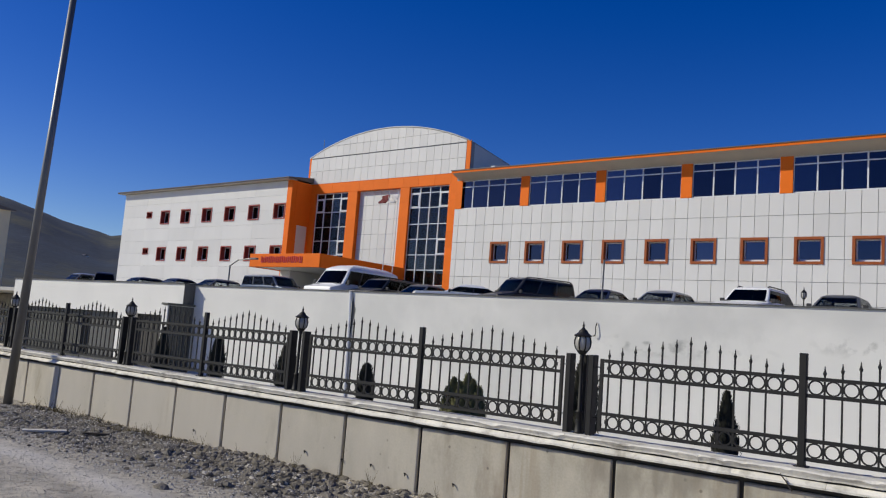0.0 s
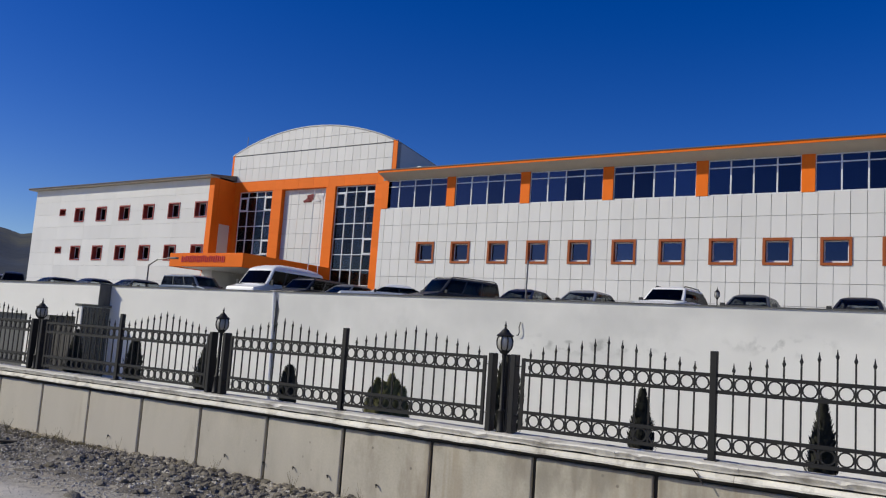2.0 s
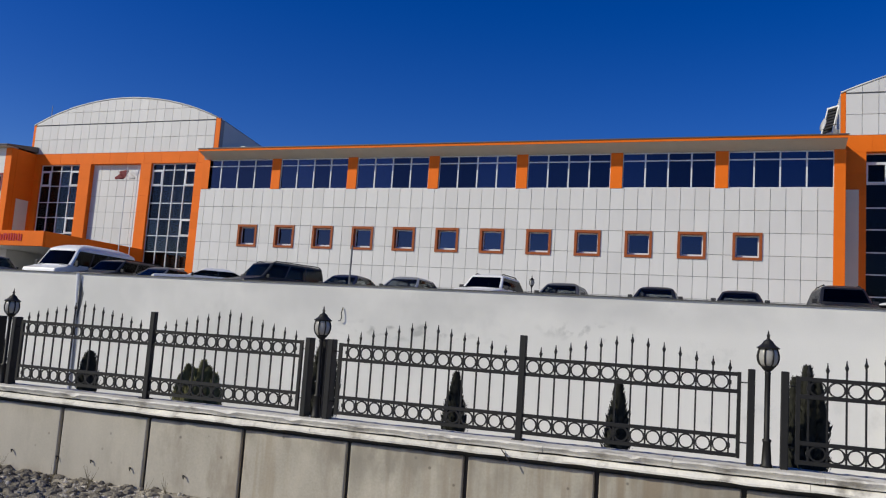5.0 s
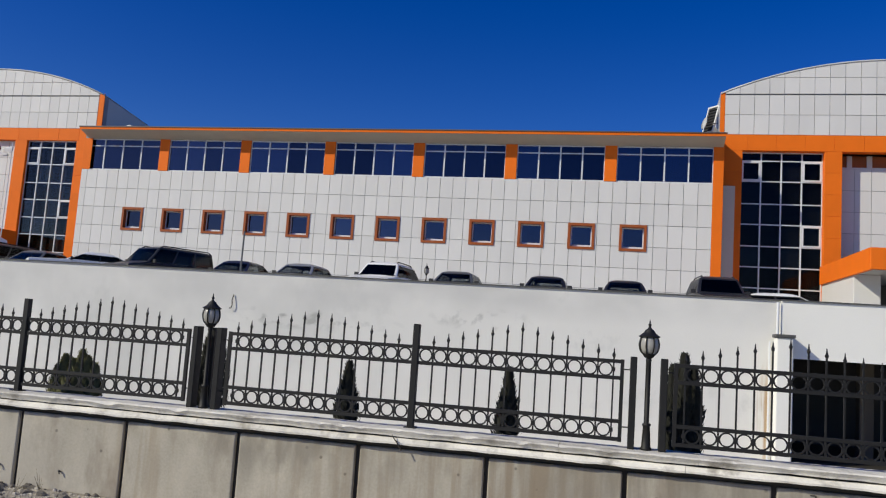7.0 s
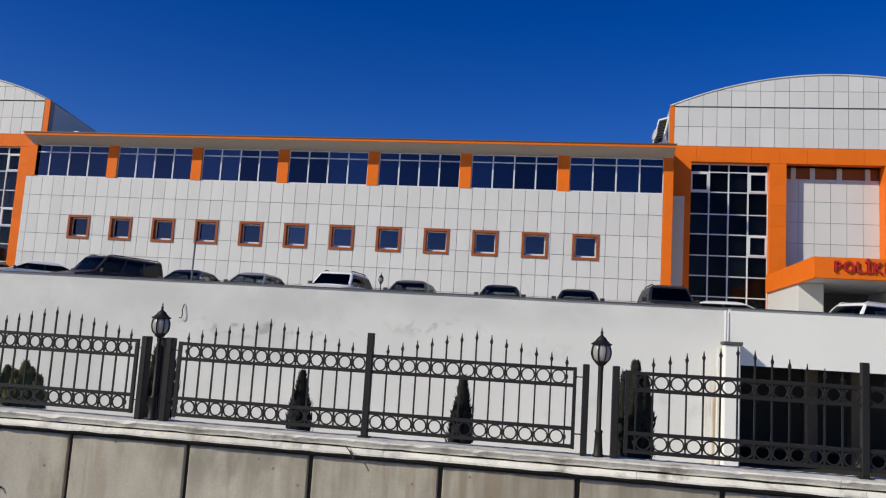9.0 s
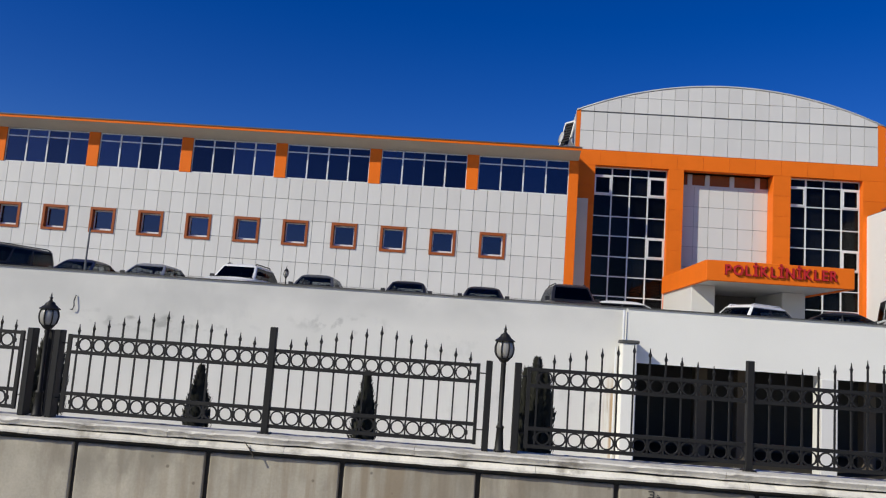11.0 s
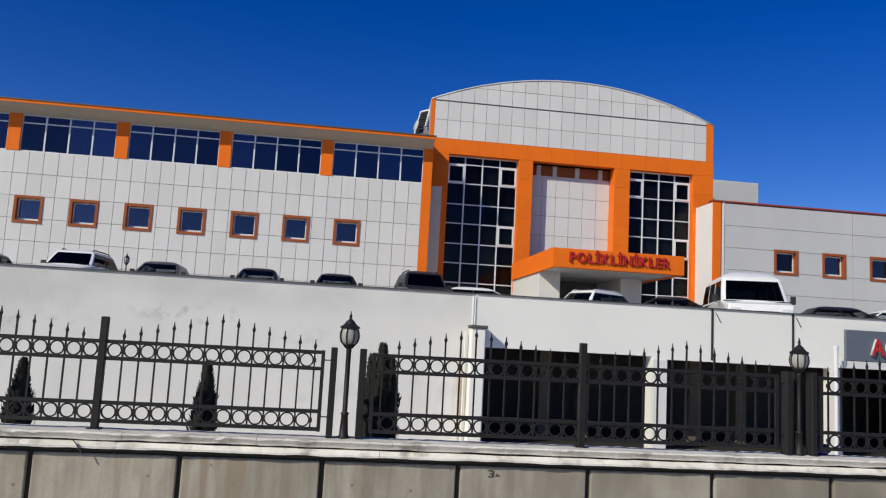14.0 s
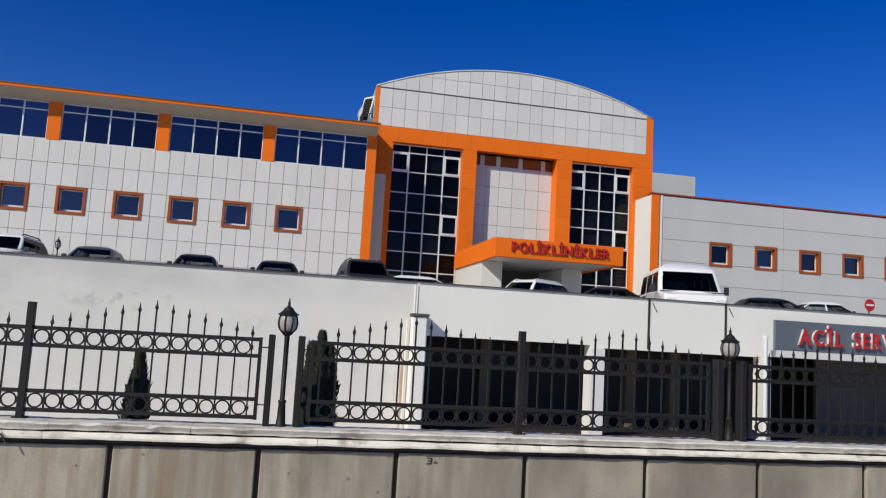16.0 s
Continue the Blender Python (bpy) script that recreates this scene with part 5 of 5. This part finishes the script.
for i in range(40):
    part("slat", boxes((-17.7 + i * 0.15, -17.59 + i * 0.15, 18.18, 18.22, YARD + 0.02, 2.08)), SLAT, d)
part("rail", boxes((-17.7, -11.7, 18.22, 18.26, YARD + 0.02, 2.08)), SHUTTER, d)
d = thing("garage_door", "plain dark grey sheet-metal garage door, closed", "garage door", "garage doors")
part("leaf", soften(boxes((-11.66, -8.12, 18.2, 18.26, YARD + 0.02, 2.08)), 0.01), SHUTTER_GREY, d)
for x in (-11.6, -11.2):
    part("latch_bar", boxes((x, x + 0.07, 18.1, 18.2, 0.0, 1.9)), SLAT, d)
# added slats whose near-black colour gives the open bay its darkness
d = thing("garage_door", "near-black slats standing in for the shade of a garage opening", "garage door", "garage doors")
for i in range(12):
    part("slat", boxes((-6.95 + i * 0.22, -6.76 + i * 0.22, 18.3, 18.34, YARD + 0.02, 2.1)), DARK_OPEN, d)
DIM = material("dim_column_plaster", (0.13, 0.105, 0.075), 0.9, vary=0.15, bump=0.1)
for x in (33.9, 35.1, 38.6, 40.1):
    c = thing("inner_column", "dim grey column inside the garage", "column", "inner columns", bm=soften(boxes((x, x + 0.35, 20.6, 20.95, YARD, 2.6)), 0.015), mat=DIM)

# ---- lights, poles and flags ----
pole = thing("street_pole", "tall grey steel street pole leaning slightly", "pole")
part("shaft", rod(bmesh.new(), (10.91, 4.85, 0.0), (11.47, 4.85, 9.4), 0.090, 0.060, 16), GALV, pole, smooth=True)
part("arm", rod(bmesh.new(), (11.46, 4.85, 9.3), (11.62, 3.3, 9.8), 0.05, 0.04, 8), GALV, pole)
part("lamp_head", soften(boxes((11.5, 11.8, 2.6, 3.35, 9.75, 9.9)), 0.04, 2), GALV, pole)
deck_lamp = copy_thing(lamp, pose(21.57, 22.0, DECK) @ Matrix.Diagonal((0.8, 0.8, 1, 1)))
tagged(deck_lamp, "small black lantern post on the parking deck")
thin = thing("signal_post", "thin grey steel post on the parking deck", "post")
part("shaft", rod(bmesh.new(), (15.14, 22.0, DECK), (15.16, 22.0, 5.15), 0.03, sides=8), GALV, thin)
arm = thing("street_lamp", "dark bent-arm lamp post on the parking deck", "lamp")
part("shaft", rod(rod(bmesh.new(), (-15.95, 30, DECK), (-15.95, 30, 5.75), 0.05, sides=8), (-15.95, 30, 5.72), (-15.1, 30, 6.12), 0.045, sides=8), GALV, arm)
part("arm", rod(bmesh.new(), (-15.15, 30, 6.1), (-13.8, 30, 6.2), 0.04, sides=8), GALV, arm)
part("lamp_head", soften(boxes((-13.9, -13.2, 29.9, 30.1, 6.13, 6.25)), 0.03), GALV, arm)
noentry = thing("no_entry_sign", "round red no-entry sign with white bar on a post", "road sign")
part("post", rod(bmesh.new(), (46.84, 20.05, DECK), (46.84, 20.04, 4.1), 0.03, sides=8), GALV, noentry)
m = lathe(bmesh.new(), [(0.19, -0.008), (0.20, 0), (0.19, 0.008)], 28)
bmesh.ops.rotate(m, verts=m.verts, cent=(0, 0, 0), matrix=Matrix.Rotation(radians(90), 3, "X"))
bmesh.ops.translate(m, verts=m.verts, vec=(46.84, 20.0, 3.95))
disc = part("disc", m, SIGN_RED, noentry)
part("bar", boxes((46.70, 46.98, 19.975, 19.988, 3.92, 3.98)), SIGN_EDGE, disc)
RED_CLOTH = material("red_flag_cloth", (0.16, 0.02, 0.022), 0.8, vary=0.1, bump=0.1)
WHITE_CLOTH = material("white_flag_cloth", (0.60, 0.57, 0.56), 0.8, vary=0.1, bump=0.1)
for x, cloth, lab in ((-7.33, RED_CLOTH, "dark red"), (-6.5, WHITE_CLOTH, "white")):
    fp = thing("flagpole", "white flagpole with a limp " + lab + " flag", "flagpole", "flagpoles")
    part("shaft", rod(bmesh.new(), (x, 35.5, DECK), (x, 35.5, 11.35), 0.03, 0.02, 8), WHITE_PVC, fp)
    m = bmesh.new()
    grid = [[m.verts.new((x - 0.03 - 0.75 * u + 0.05 * math.sin(9 * u + 3 * w), 35.5 + 0.10 * math.sin(8 * u + 5 * w), 11.25 - (0.62 - 0.3 * u) * w - 0.42 * u)) for w in (0, 0.25, 0.5, 0.75, 1)] for u in [k / 10 for k in range(11)]]
    for i in range(10):
        for j in range(4):
            m.faces.new((grid[i][j], grid[i + 1][j], grid[i + 1][j + 1], grid[i][j + 1]))
    thicken(m, 0.01)
    part("flag", m, cloth, fp, smooth=True)


def ac_unit(x, y, z, turn=0, size=1.0):
    ob = thing("air_conditioner", "white outdoor air-conditioning unit on the roof", "air conditioner", "rooftop units")
    part("case", soften(boxes((-0.45, 0.45, -0.18, 0.18, 0.08, 0.72)), 0.03, 2), PANEL, ob)
    m = lathe(bmesh.new(), [(0.24, 0), (0.24, 0.02), (0.20, 0.02), (0.20, 0.0)], 20)
    bmesh.ops.rotate(m, verts=m.verts, cent=(0, 0, 0), matrix=Matrix.Rotation(radians(90), 3, "X"))
    bmesh.ops.translate(m, verts=m.verts, vec=(-0.12, -0.181, 0.4))
    part("fan_ring", m, TRIM, ob)
    for a in (-0.35, 0.35):
        part("foot", boxes((a - 0.04, a + 0.04, -0.2, 0.2, 0, 0.08)), TRIM, ob)
    ob.matrix_basis = pose(x, y, z, 0, 0, turn)
    ob.scale = (size,) * 3
    return ob


louvre = thing("louvred_panel", "slanted white-framed panel with dark louvres on the roof edge", "panel", "rooftop units")
part("frame", soften(boxes((-0.05, 0.05, -0.38, -0.30, 0, 1.6), (-0.05, 0.05, 0.30, 0.38, 0, 1.6), (-0.05, 0.05, -0.30, 0.30, 1.5, 1.6), (-0.05, 0.05, -0.30, 0.30, 0, 0.1)), 0.01), PANEL, louvre)
part("backing", boxes((0.03, 0.05, -0.30, 0.30, 0.1, 1.5)), TRIM, louvre)
for k in range(8):
    m = boxes((-0.05, 0.025, -0.30, 0.30, -0.012, 0.012))
    bmesh.ops.rotate(m, verts=m.verts, cent=(0, 0, 0), matrix=Matrix.Rotation(radians(-35), 3, "Y"))
    bmesh.ops.translate(m, verts=m.verts, vec=(0, 0, 0.2 + k * 0.172))
    part("slat", m, TRIM, louvre)
part("base_box", soften(boxes((0.06, 0.42, -0.35, 0.35, 0.0, 0.35)), 0.02), PANEL, louvre)
louvre.matrix_basis = pose(31.75, 39.7, 13.45, 0, 0, 40) @ Matrix.Rotation(radians(16), 4, "Y")
ac_unit(-2.1, 40.2, 12.9, 80)
dish = thing("satellite_dish", "grey satellite dish on the roof edge", "satellite dish")
m = lathe(bmesh.new(), [(0.02, 0.0), (0.2, 0.03), (0.4, 0.12), (0.41, 0.13), (0.2, 0.05), (0.02, 0.02)], 20)
part("bowl", m, PANEL_GREY, dish, smooth=True)
part("stalk", rod(bmesh.new(), (0, 0, 0), (0.0, 0.3, -0.75), 0.03, sides=6), GALV, dish)
dish.matrix_basis = pose(31.62, 39.3, 13.85, 78, 0, -72) @ Matrix.Diagonal((0.8, 0.8, 0.8, 1))
mast = thing("antenna", "thin roof antenna mast", "antenna")
part("mast", rod(bmesh.new(), (-19.4, 40.5, 12.6), (-19.4, 40.5, 17.2), 0.035, 0.02, 6), GALV, mast)

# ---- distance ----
# blue distance haze is mixed into the base colour; the foot is olive
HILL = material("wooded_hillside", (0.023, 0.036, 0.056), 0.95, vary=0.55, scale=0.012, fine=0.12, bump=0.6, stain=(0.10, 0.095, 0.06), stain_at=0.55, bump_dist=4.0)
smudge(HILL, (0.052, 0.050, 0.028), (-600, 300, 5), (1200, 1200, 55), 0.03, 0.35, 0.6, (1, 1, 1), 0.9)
bm = bmesh.new()
rows = []
for i in range(90):
    az = radians(40 + i * 0.75)
    top = 0.060 + 0.030 * (math.degrees(az) - 55) / 5.5 if math.degrees(az) < 61 else 0.0875 + 0.0042 * (math.degrees(az) - 61)
    top = max(0.03, min(0.135, top)) + 0.006 * noise.noise((i * 0.21, 0, 0)) + 0.0015 * noise.noise((i * 1.3, 4, 0))
    line = []
    for j in range(26):
        r = 350 + j * 52
        f = min(1.0, j / 22)
        z = DECK + r * top * (f * f * (3 - 2 * f)) * (1 if j < 23 else 1 - 0.04 * (j - 22)) + (r * 0.007 * noise.noise((r * 0.004, az * 9, 2)) if 0 < j < 21 else 0)
        line.append(bm.verts.new((27.5 - r * math.sin(az), -2.5 + r * math.cos(az), z)))
    rows.append(line)
for a, b in zip(rows, rows[1:]):
    for j in range(25):
        bm.faces.new((a[j], a[j + 1], b[j + 1], b[j]))
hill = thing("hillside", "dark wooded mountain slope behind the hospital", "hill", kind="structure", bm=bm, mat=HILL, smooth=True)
BEIGE = material("beige_house_render", (0.72, 0.60, 0.40), 0.85, vary=0.08, scale=0.8, bump=0.1)
house = thing("apartment_house", "beige rendered apartment house beyond the car park", "house")
part("wall", boxes((-135, -113, 45, 57, DECK - 0.25, 17.8)), BEIGE, house)
part("roof", prism_x([(44.3, 17.8), (44.3, 18.0), (51, 19.0), (57.7, 18.0), (57.7, 17.8)], -135.5, -112.5), ROOF, house)

far_house = thing("far_house", "small white house on the wooded slope", "house")
part("wall", boxes((-5, 5, -3, 3, -8, 3)), WHITE_WALL, far_house)
part("roof", prism_x([(-3.6, 3), (0, 5), (3.6, 3)], -5, 5), ROOF, far_house)
far_house.matrix_basis = pose(-922, 492.8, 65, 0, 0, 0)

# ---- loose stones on the roadside heap ----
STONE = material("grey_rubble", (0.50, 0.46, 0.39), 0.95, vary=0.45, scale=6, fine=60, bump=0.5)
GRIT = material("pale_grit", (0.57, 0.53, 0.455), 0.95, spec=0.2, vary=0.4, scale=8, fine=60, bump=0.3)
MIDGRIT = material("mid_grey_grit", (0.36, 0.335, 0.29), 0.95, spec=0.2, vary=0.4, scale=8, fine=60, bump=0.3)
rnd = random.Random(11)


def stone(bm, p, s):
    n = len(bm.verts)
    tilt = Euler((rnd.uniform(0, 6), rnd.uniform(0, 6), rnd.uniform(0, 6))).to_matrix()
    k = (1 + math.sqrt(5)) / 2
    raw = [(-1, k, 0), (1, k, 0), (-1, -k, 0), (1, -k, 0), (0, -1, k), (0, 1, k), (0, -1, -k), (0, 1, -k), (k, 0, -1), (k, 0, 1), (-k, 0, -1), (-k, 0, 1)]
    squash = Vector((rnd.uniform(0.7, 1.3), rnd.uniform(0.6, 1.1), rnd.uniform(0.45, 0.8)))
    v = []
    for c in raw:
        q = Vector(c).normalized() * s * rnd.uniform(0.8, 1.15)
        q = tilt @ q
        v.append(bm.verts.new(p + Vector((q.x * squash.x, q.y * squash.y, q.z * squash.z))))
    for f in ((0, 11, 5), (0, 5, 1), (0, 1, 7), (0, 7, 10), (0, 10, 11), (1, 5, 9), (5, 11, 4), (11, 10, 2), (10, 7, 6), (7, 1, 8), (3, 9, 4), (3, 4, 2), (3, 2, 6), (3, 6, 8), (3, 8, 9), (4, 9, 5), (2, 4, 11), (6, 2, 10), (8, 6, 7), (9, 8, 1)):
        bm.faces.new([v[i] for i in f])


def pebble(bm, p, s):
    """An eight-sided small stone."""
    k = [s * rnd.uniform(0.6, 1.3) for _ in range(6)]
    a = rnd.uniform(0, 3)
    c, d = math.cos(a), math.sin(a)
    v = [bm.verts.new(p + Vector(q)) for q in ((k[0] * c, k[0] * d, 0), (-k[1] * d, k[1] * c, 0), (-k[2] * c, -k[2] * d, 0), (k[3] * d, -k[3] * c, 0), (0, 0, k[4] * 0.7), (0, 0, -k[5] * 0.6))]
    for i in range(4):
        bm.faces.new((v[i], v[(i + 1) % 4], v[4]))
        bm.faces.new((v[(i + 1) % 4], v[i], v[5]))


for name, mat, count, lo, hi in (("rubble", STONE, 1900, 0.007, 0.045), ("earth_clods", EARTH, 4200, 0.010, 0.085)):
    bm = bmesh.new()
    for _ in range(count):
        x = rnd.uniform(10.5, 22.2)
        y = min(5.33, rnd.gauss(4.55 if x > 17 else 4.0, 0.55))
        s = (lo + (hi - lo) * rnd.random() ** 2.5) * (1.0 if x > 17.5 else 0.6)
        if x > 20.2 and rnd.random() < (x - 20.2) / 2 or x < 13 and rnd.random() < 0.6:
            continue
        stone(bm, Vector((x, y, top_height(x, y) + s * 0.1)), s)
    thing(name, "loose grey stones on the roadside heap" if name == "rubble" else "dark clods of earth on the roadside heap", "rubble", kind="stuff", bm=bm, mat=mat)
for mat, count, lab in ((GRIT, 24000, "fine pale gravel scattered over the roadside"), (MIDGRIT, 15000, "fine mid-grey gravel scattered over the roadside"), (EARTH, 1300, "fine dark grit scattered over the roadside")):
    bm = bmesh.new()
    for _ in range(count):
        x, y = rnd.uniform(9.5, 23), rnd.uniform(0.6, 5.3)
        if y < 2.7 and (mat is EARTH or mat is MIDGRIT and rnd.random() < 0.5):
            continue
        s = 0.005 + (0.010 if mat is EARTH else 0.017 if y > 2.7 else 0.007) * rnd.random() ** 3
        pebble(bm, Vector((x, y, top_height(x, y) + 0.15 * s)), s)
    thing("gravel", lab, "gravel", kind="stuff", bm=bm, mat=mat)
DRY = material("dry_weed_stems", (0.13, 0.108, 0.058), 0.9, spec=0.2, vary=0.3, scale=8, bump=0)
bm = bmesh.new()
for _ in range(34):
    x = rnd.uniform(11.0, 21.5)
    y = rnd.uniform(4.9, 5.3)
    z = top_height(x, y)
    for _ in range(rnd.randint(3, 9)):
        a, h = rnd.uniform(0, math.tau), rnd.uniform(0.06, 0.22)
        rod(bm, (x, y, z - 0.01), (x + 0.5 * h * math.cos(a), y + 0.4 * h * math.sin(a), z + h), 0.003, 0.001, 3)
for _ in range(1500):
    x = rnd.choice((rnd.gauss(12.3, 0.4), rnd.gauss(14.9, 0.4), rnd.gauss(15.9, 0.4), rnd.uniform(11, 17)))
    y = min(5.36, rnd.gauss(5.02, 0.17))
    z, a, h = top_height(x, y), rnd.uniform(0, math.tau), rnd.uniform(0.015, 0.06)
    rod(bm, (x, y, z - 0.01), (x + 0.9 * h * math.cos(a), y + 0.7 * h * math.sin(a), z + h), 0.004, 0.0015, 3)
thing("dry_weeds", "thin dry weeds at the foot of the boundary wall", "weeds", kind="stuff", bm=bm, mat=DRY)
plank = thing("plank", "weathered pale plank lying on the gravel", "plank", bm=soften(boxes((-0.31, 0.31, -0.07, 0.07, 0, 0.03)), 0.005), mat=material("weathered_wood", (0.62, 0.58, 0.50), 0.9, vary=0.2, scale=4, bump=0.3))
plank.matrix_basis = pose(15.05, 3.6, top_height(15.05, 3.6) + 0.02, 0, 0, 60)
lath = thing("plank", "dark wet lath lying on the gravel", "plank", bm=soften(boxes((-0.24, 0.24, -0.04, 0.04, 0, 0.03)), 0.005), mat=BARK)
lath.matrix_basis = pose(15.62, 4.17, top_height(15.62, 4.17) + 0.015, 0, 0, 48)
# bent ends of reinforcing steel that stick out of the slabs
for x, z in ((16.35, 0.29), (18.98, 0.34), (19.72, 0.34), (20.26, 0.35), (20.85, 0.33), (21.62, 0.33)):
    m = rod(rod(bmesh.new(), (x, 5.39, z), (x + 0.008, 5.352, z + 0.012), 0.009, sides=6), (x + 0.008, 5.352, z + 0.012), (x + 0.022, 5.348, z - 0.022), 0.009, 0.007, sides=6)
    part("rebar_stub", m, TRIM, wall_front)
bag = thing("plastic_bag", "crumpled dark blue plastic bag beside a lantern post", "bag")
m = bmesh.new()
bmesh.ops.create_icosphere(m, subdivisions=3, radius=0.085)
for v in m.verts:
    k = 1 + 0.35 * noise.noise(v.co * 22) + 0.2 * noise.noise(v.co * 50)
    v.co = Vector((v.co.x * 1.15 * k, v.co.y * 0.7 * k, max(-0.055, v.co.z * 0.75 * k)))
part("film", m, material("blue_plastic_film", (0.035, 0.03, 0.16), 0.3, vary=0.3, scale=20, bump=0.2), bag)
bag.location = (33.07, 5.66, COPE + 0.058)

# a dry branch hanging over the coping
twig = thing("dry_branch", "dark dry branch hanging over the coping", "branch")
m = bmesh.new()
pts = [(25.40, 5.30, 1.085), (25.42, 5.288, 1.06), (25.45, 5.283, 1.03), (25.51, 5.29, 0.94)]
for k, (p, q) in enumerate(zip(pts, pts[1:])):
    rod(m, p, q, 0.003 + 0.0015 * k, 0.0045 + 0.0015 * k, 6)
rod(m, pts[2], (25.49, 5.28, 1.02), 0.005, 0.002, 5)
part("stem", m, BARK, twig)

# a small painted scrawl on one slab, kept as plain bars
mark = part("mark", boxes(*[(29.31 + 0.8 * x0, 29.31 + 0.8 * x1, 5.3735, 5.3765, 0.83 + 0.8 * z0, 0.83 + 0.8 * z1) for x0, x1, z0, z1 in
                        ((0, 0.06, 0.082, 0.092), (0.015, 0.055, 0.047, 0.056), (0, 0.055, 0.012, 0.022), (0.055, 0.068, 0.055, 0.085), (0.053, 0.066, 0.018, 0.048), (0.09, 0.14, 0.024, 0.034), (0.10, 0.12, 0.045, 0.052))]), TRIM, wall_front)

# added grey sheet in place of the light at the entrance's right end
backing_sheet = thing("garage_backing_sheet", "dim grey plastered partition inside the emergency entrance", "wall", kind="structure",
                  bm=boxes((46.0, 51.9, 21.5, 21.65, YARD + 0.02, 2.59)), mat=INSIDE)

# ---- pieces of walls, last ----
hang_panels()
i0 = int((-20 - JOINT0) // JOINT) + 1
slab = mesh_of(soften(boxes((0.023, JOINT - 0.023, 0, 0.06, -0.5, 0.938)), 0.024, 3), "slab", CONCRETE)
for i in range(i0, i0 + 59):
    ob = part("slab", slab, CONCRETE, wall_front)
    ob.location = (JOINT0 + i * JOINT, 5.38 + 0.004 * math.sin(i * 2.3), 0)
rng = random.Random(5)
# lower and upper coping courses: heights, depths, slab lengths
for z0, z1, y0, y1, lo, hi, foot, brow in ((0.994, 1.052, 5.300, 5.70, 1.9, 2.6, 0.0, 0.022), (1.070, COPE, 5.299, 5.72, 1.2, 1.7, 0.030, 0.0)):
    x = -20.0
    while x < 58:
        w = rng.uniform(lo, hi)
        bm = bmesh.new()
        n = 30
        rows = []
        for i in range(n + 1):
            u = 0.002 + (w - 0.004) * i / n
            X = x + u
            chip = max(0.0, noise.noise((X * 7, z0 * 50, 2)) - 0.25) * 0.05
            low = max(0.0, noise.noise((X * 5, z0 * 31, 9)) - 0.2) * 0.03
            front = 0.010 * noise.noise((X * 3.1, z0 * 30, 1)) + 0.006 * noise.noise((X * 13, z0 * 30, 4))
            top = 0.006 * noise.noise((X * 2.3, z0 * 40, 7)) + 0.004 * noise.noise((X * 11, z0 * 40, 7))
            under = 0.010 * noise.noise((X * 4.1, z0 * 40, 17))
            h, d = z1 - z0, y1 - y0
            rows.append([bm.verts.new(p) for p in ((u, front + low + foot * 1.2, under), (u, front + foot, 0.018 + under), (u, front + 0.003 + brow, h - 0.014 + top - chip), (u, front + 0.016 + brow + chip, h + top), (u, 0.22 + 0.5 * chip, h + 0.7 * top), (u, d + front, h + top), (u, d, 0.0))])
        for a, b in zip(rows, rows[1:]):
            for k in range(7):
                m = (k + 1) % 7
                bm.faces.new((a[m], a[k], b[k], b[m]))
        bm.faces.new(rows[0])
        bm.faces.new(rows[-1][::-1])
        bmesh.ops.recalc_face_normals(bm, faces=bm.faces[:])
        ob = part("slab", bm, COPING, coping)
        ob.location = (x, y0, z0)
        x += w
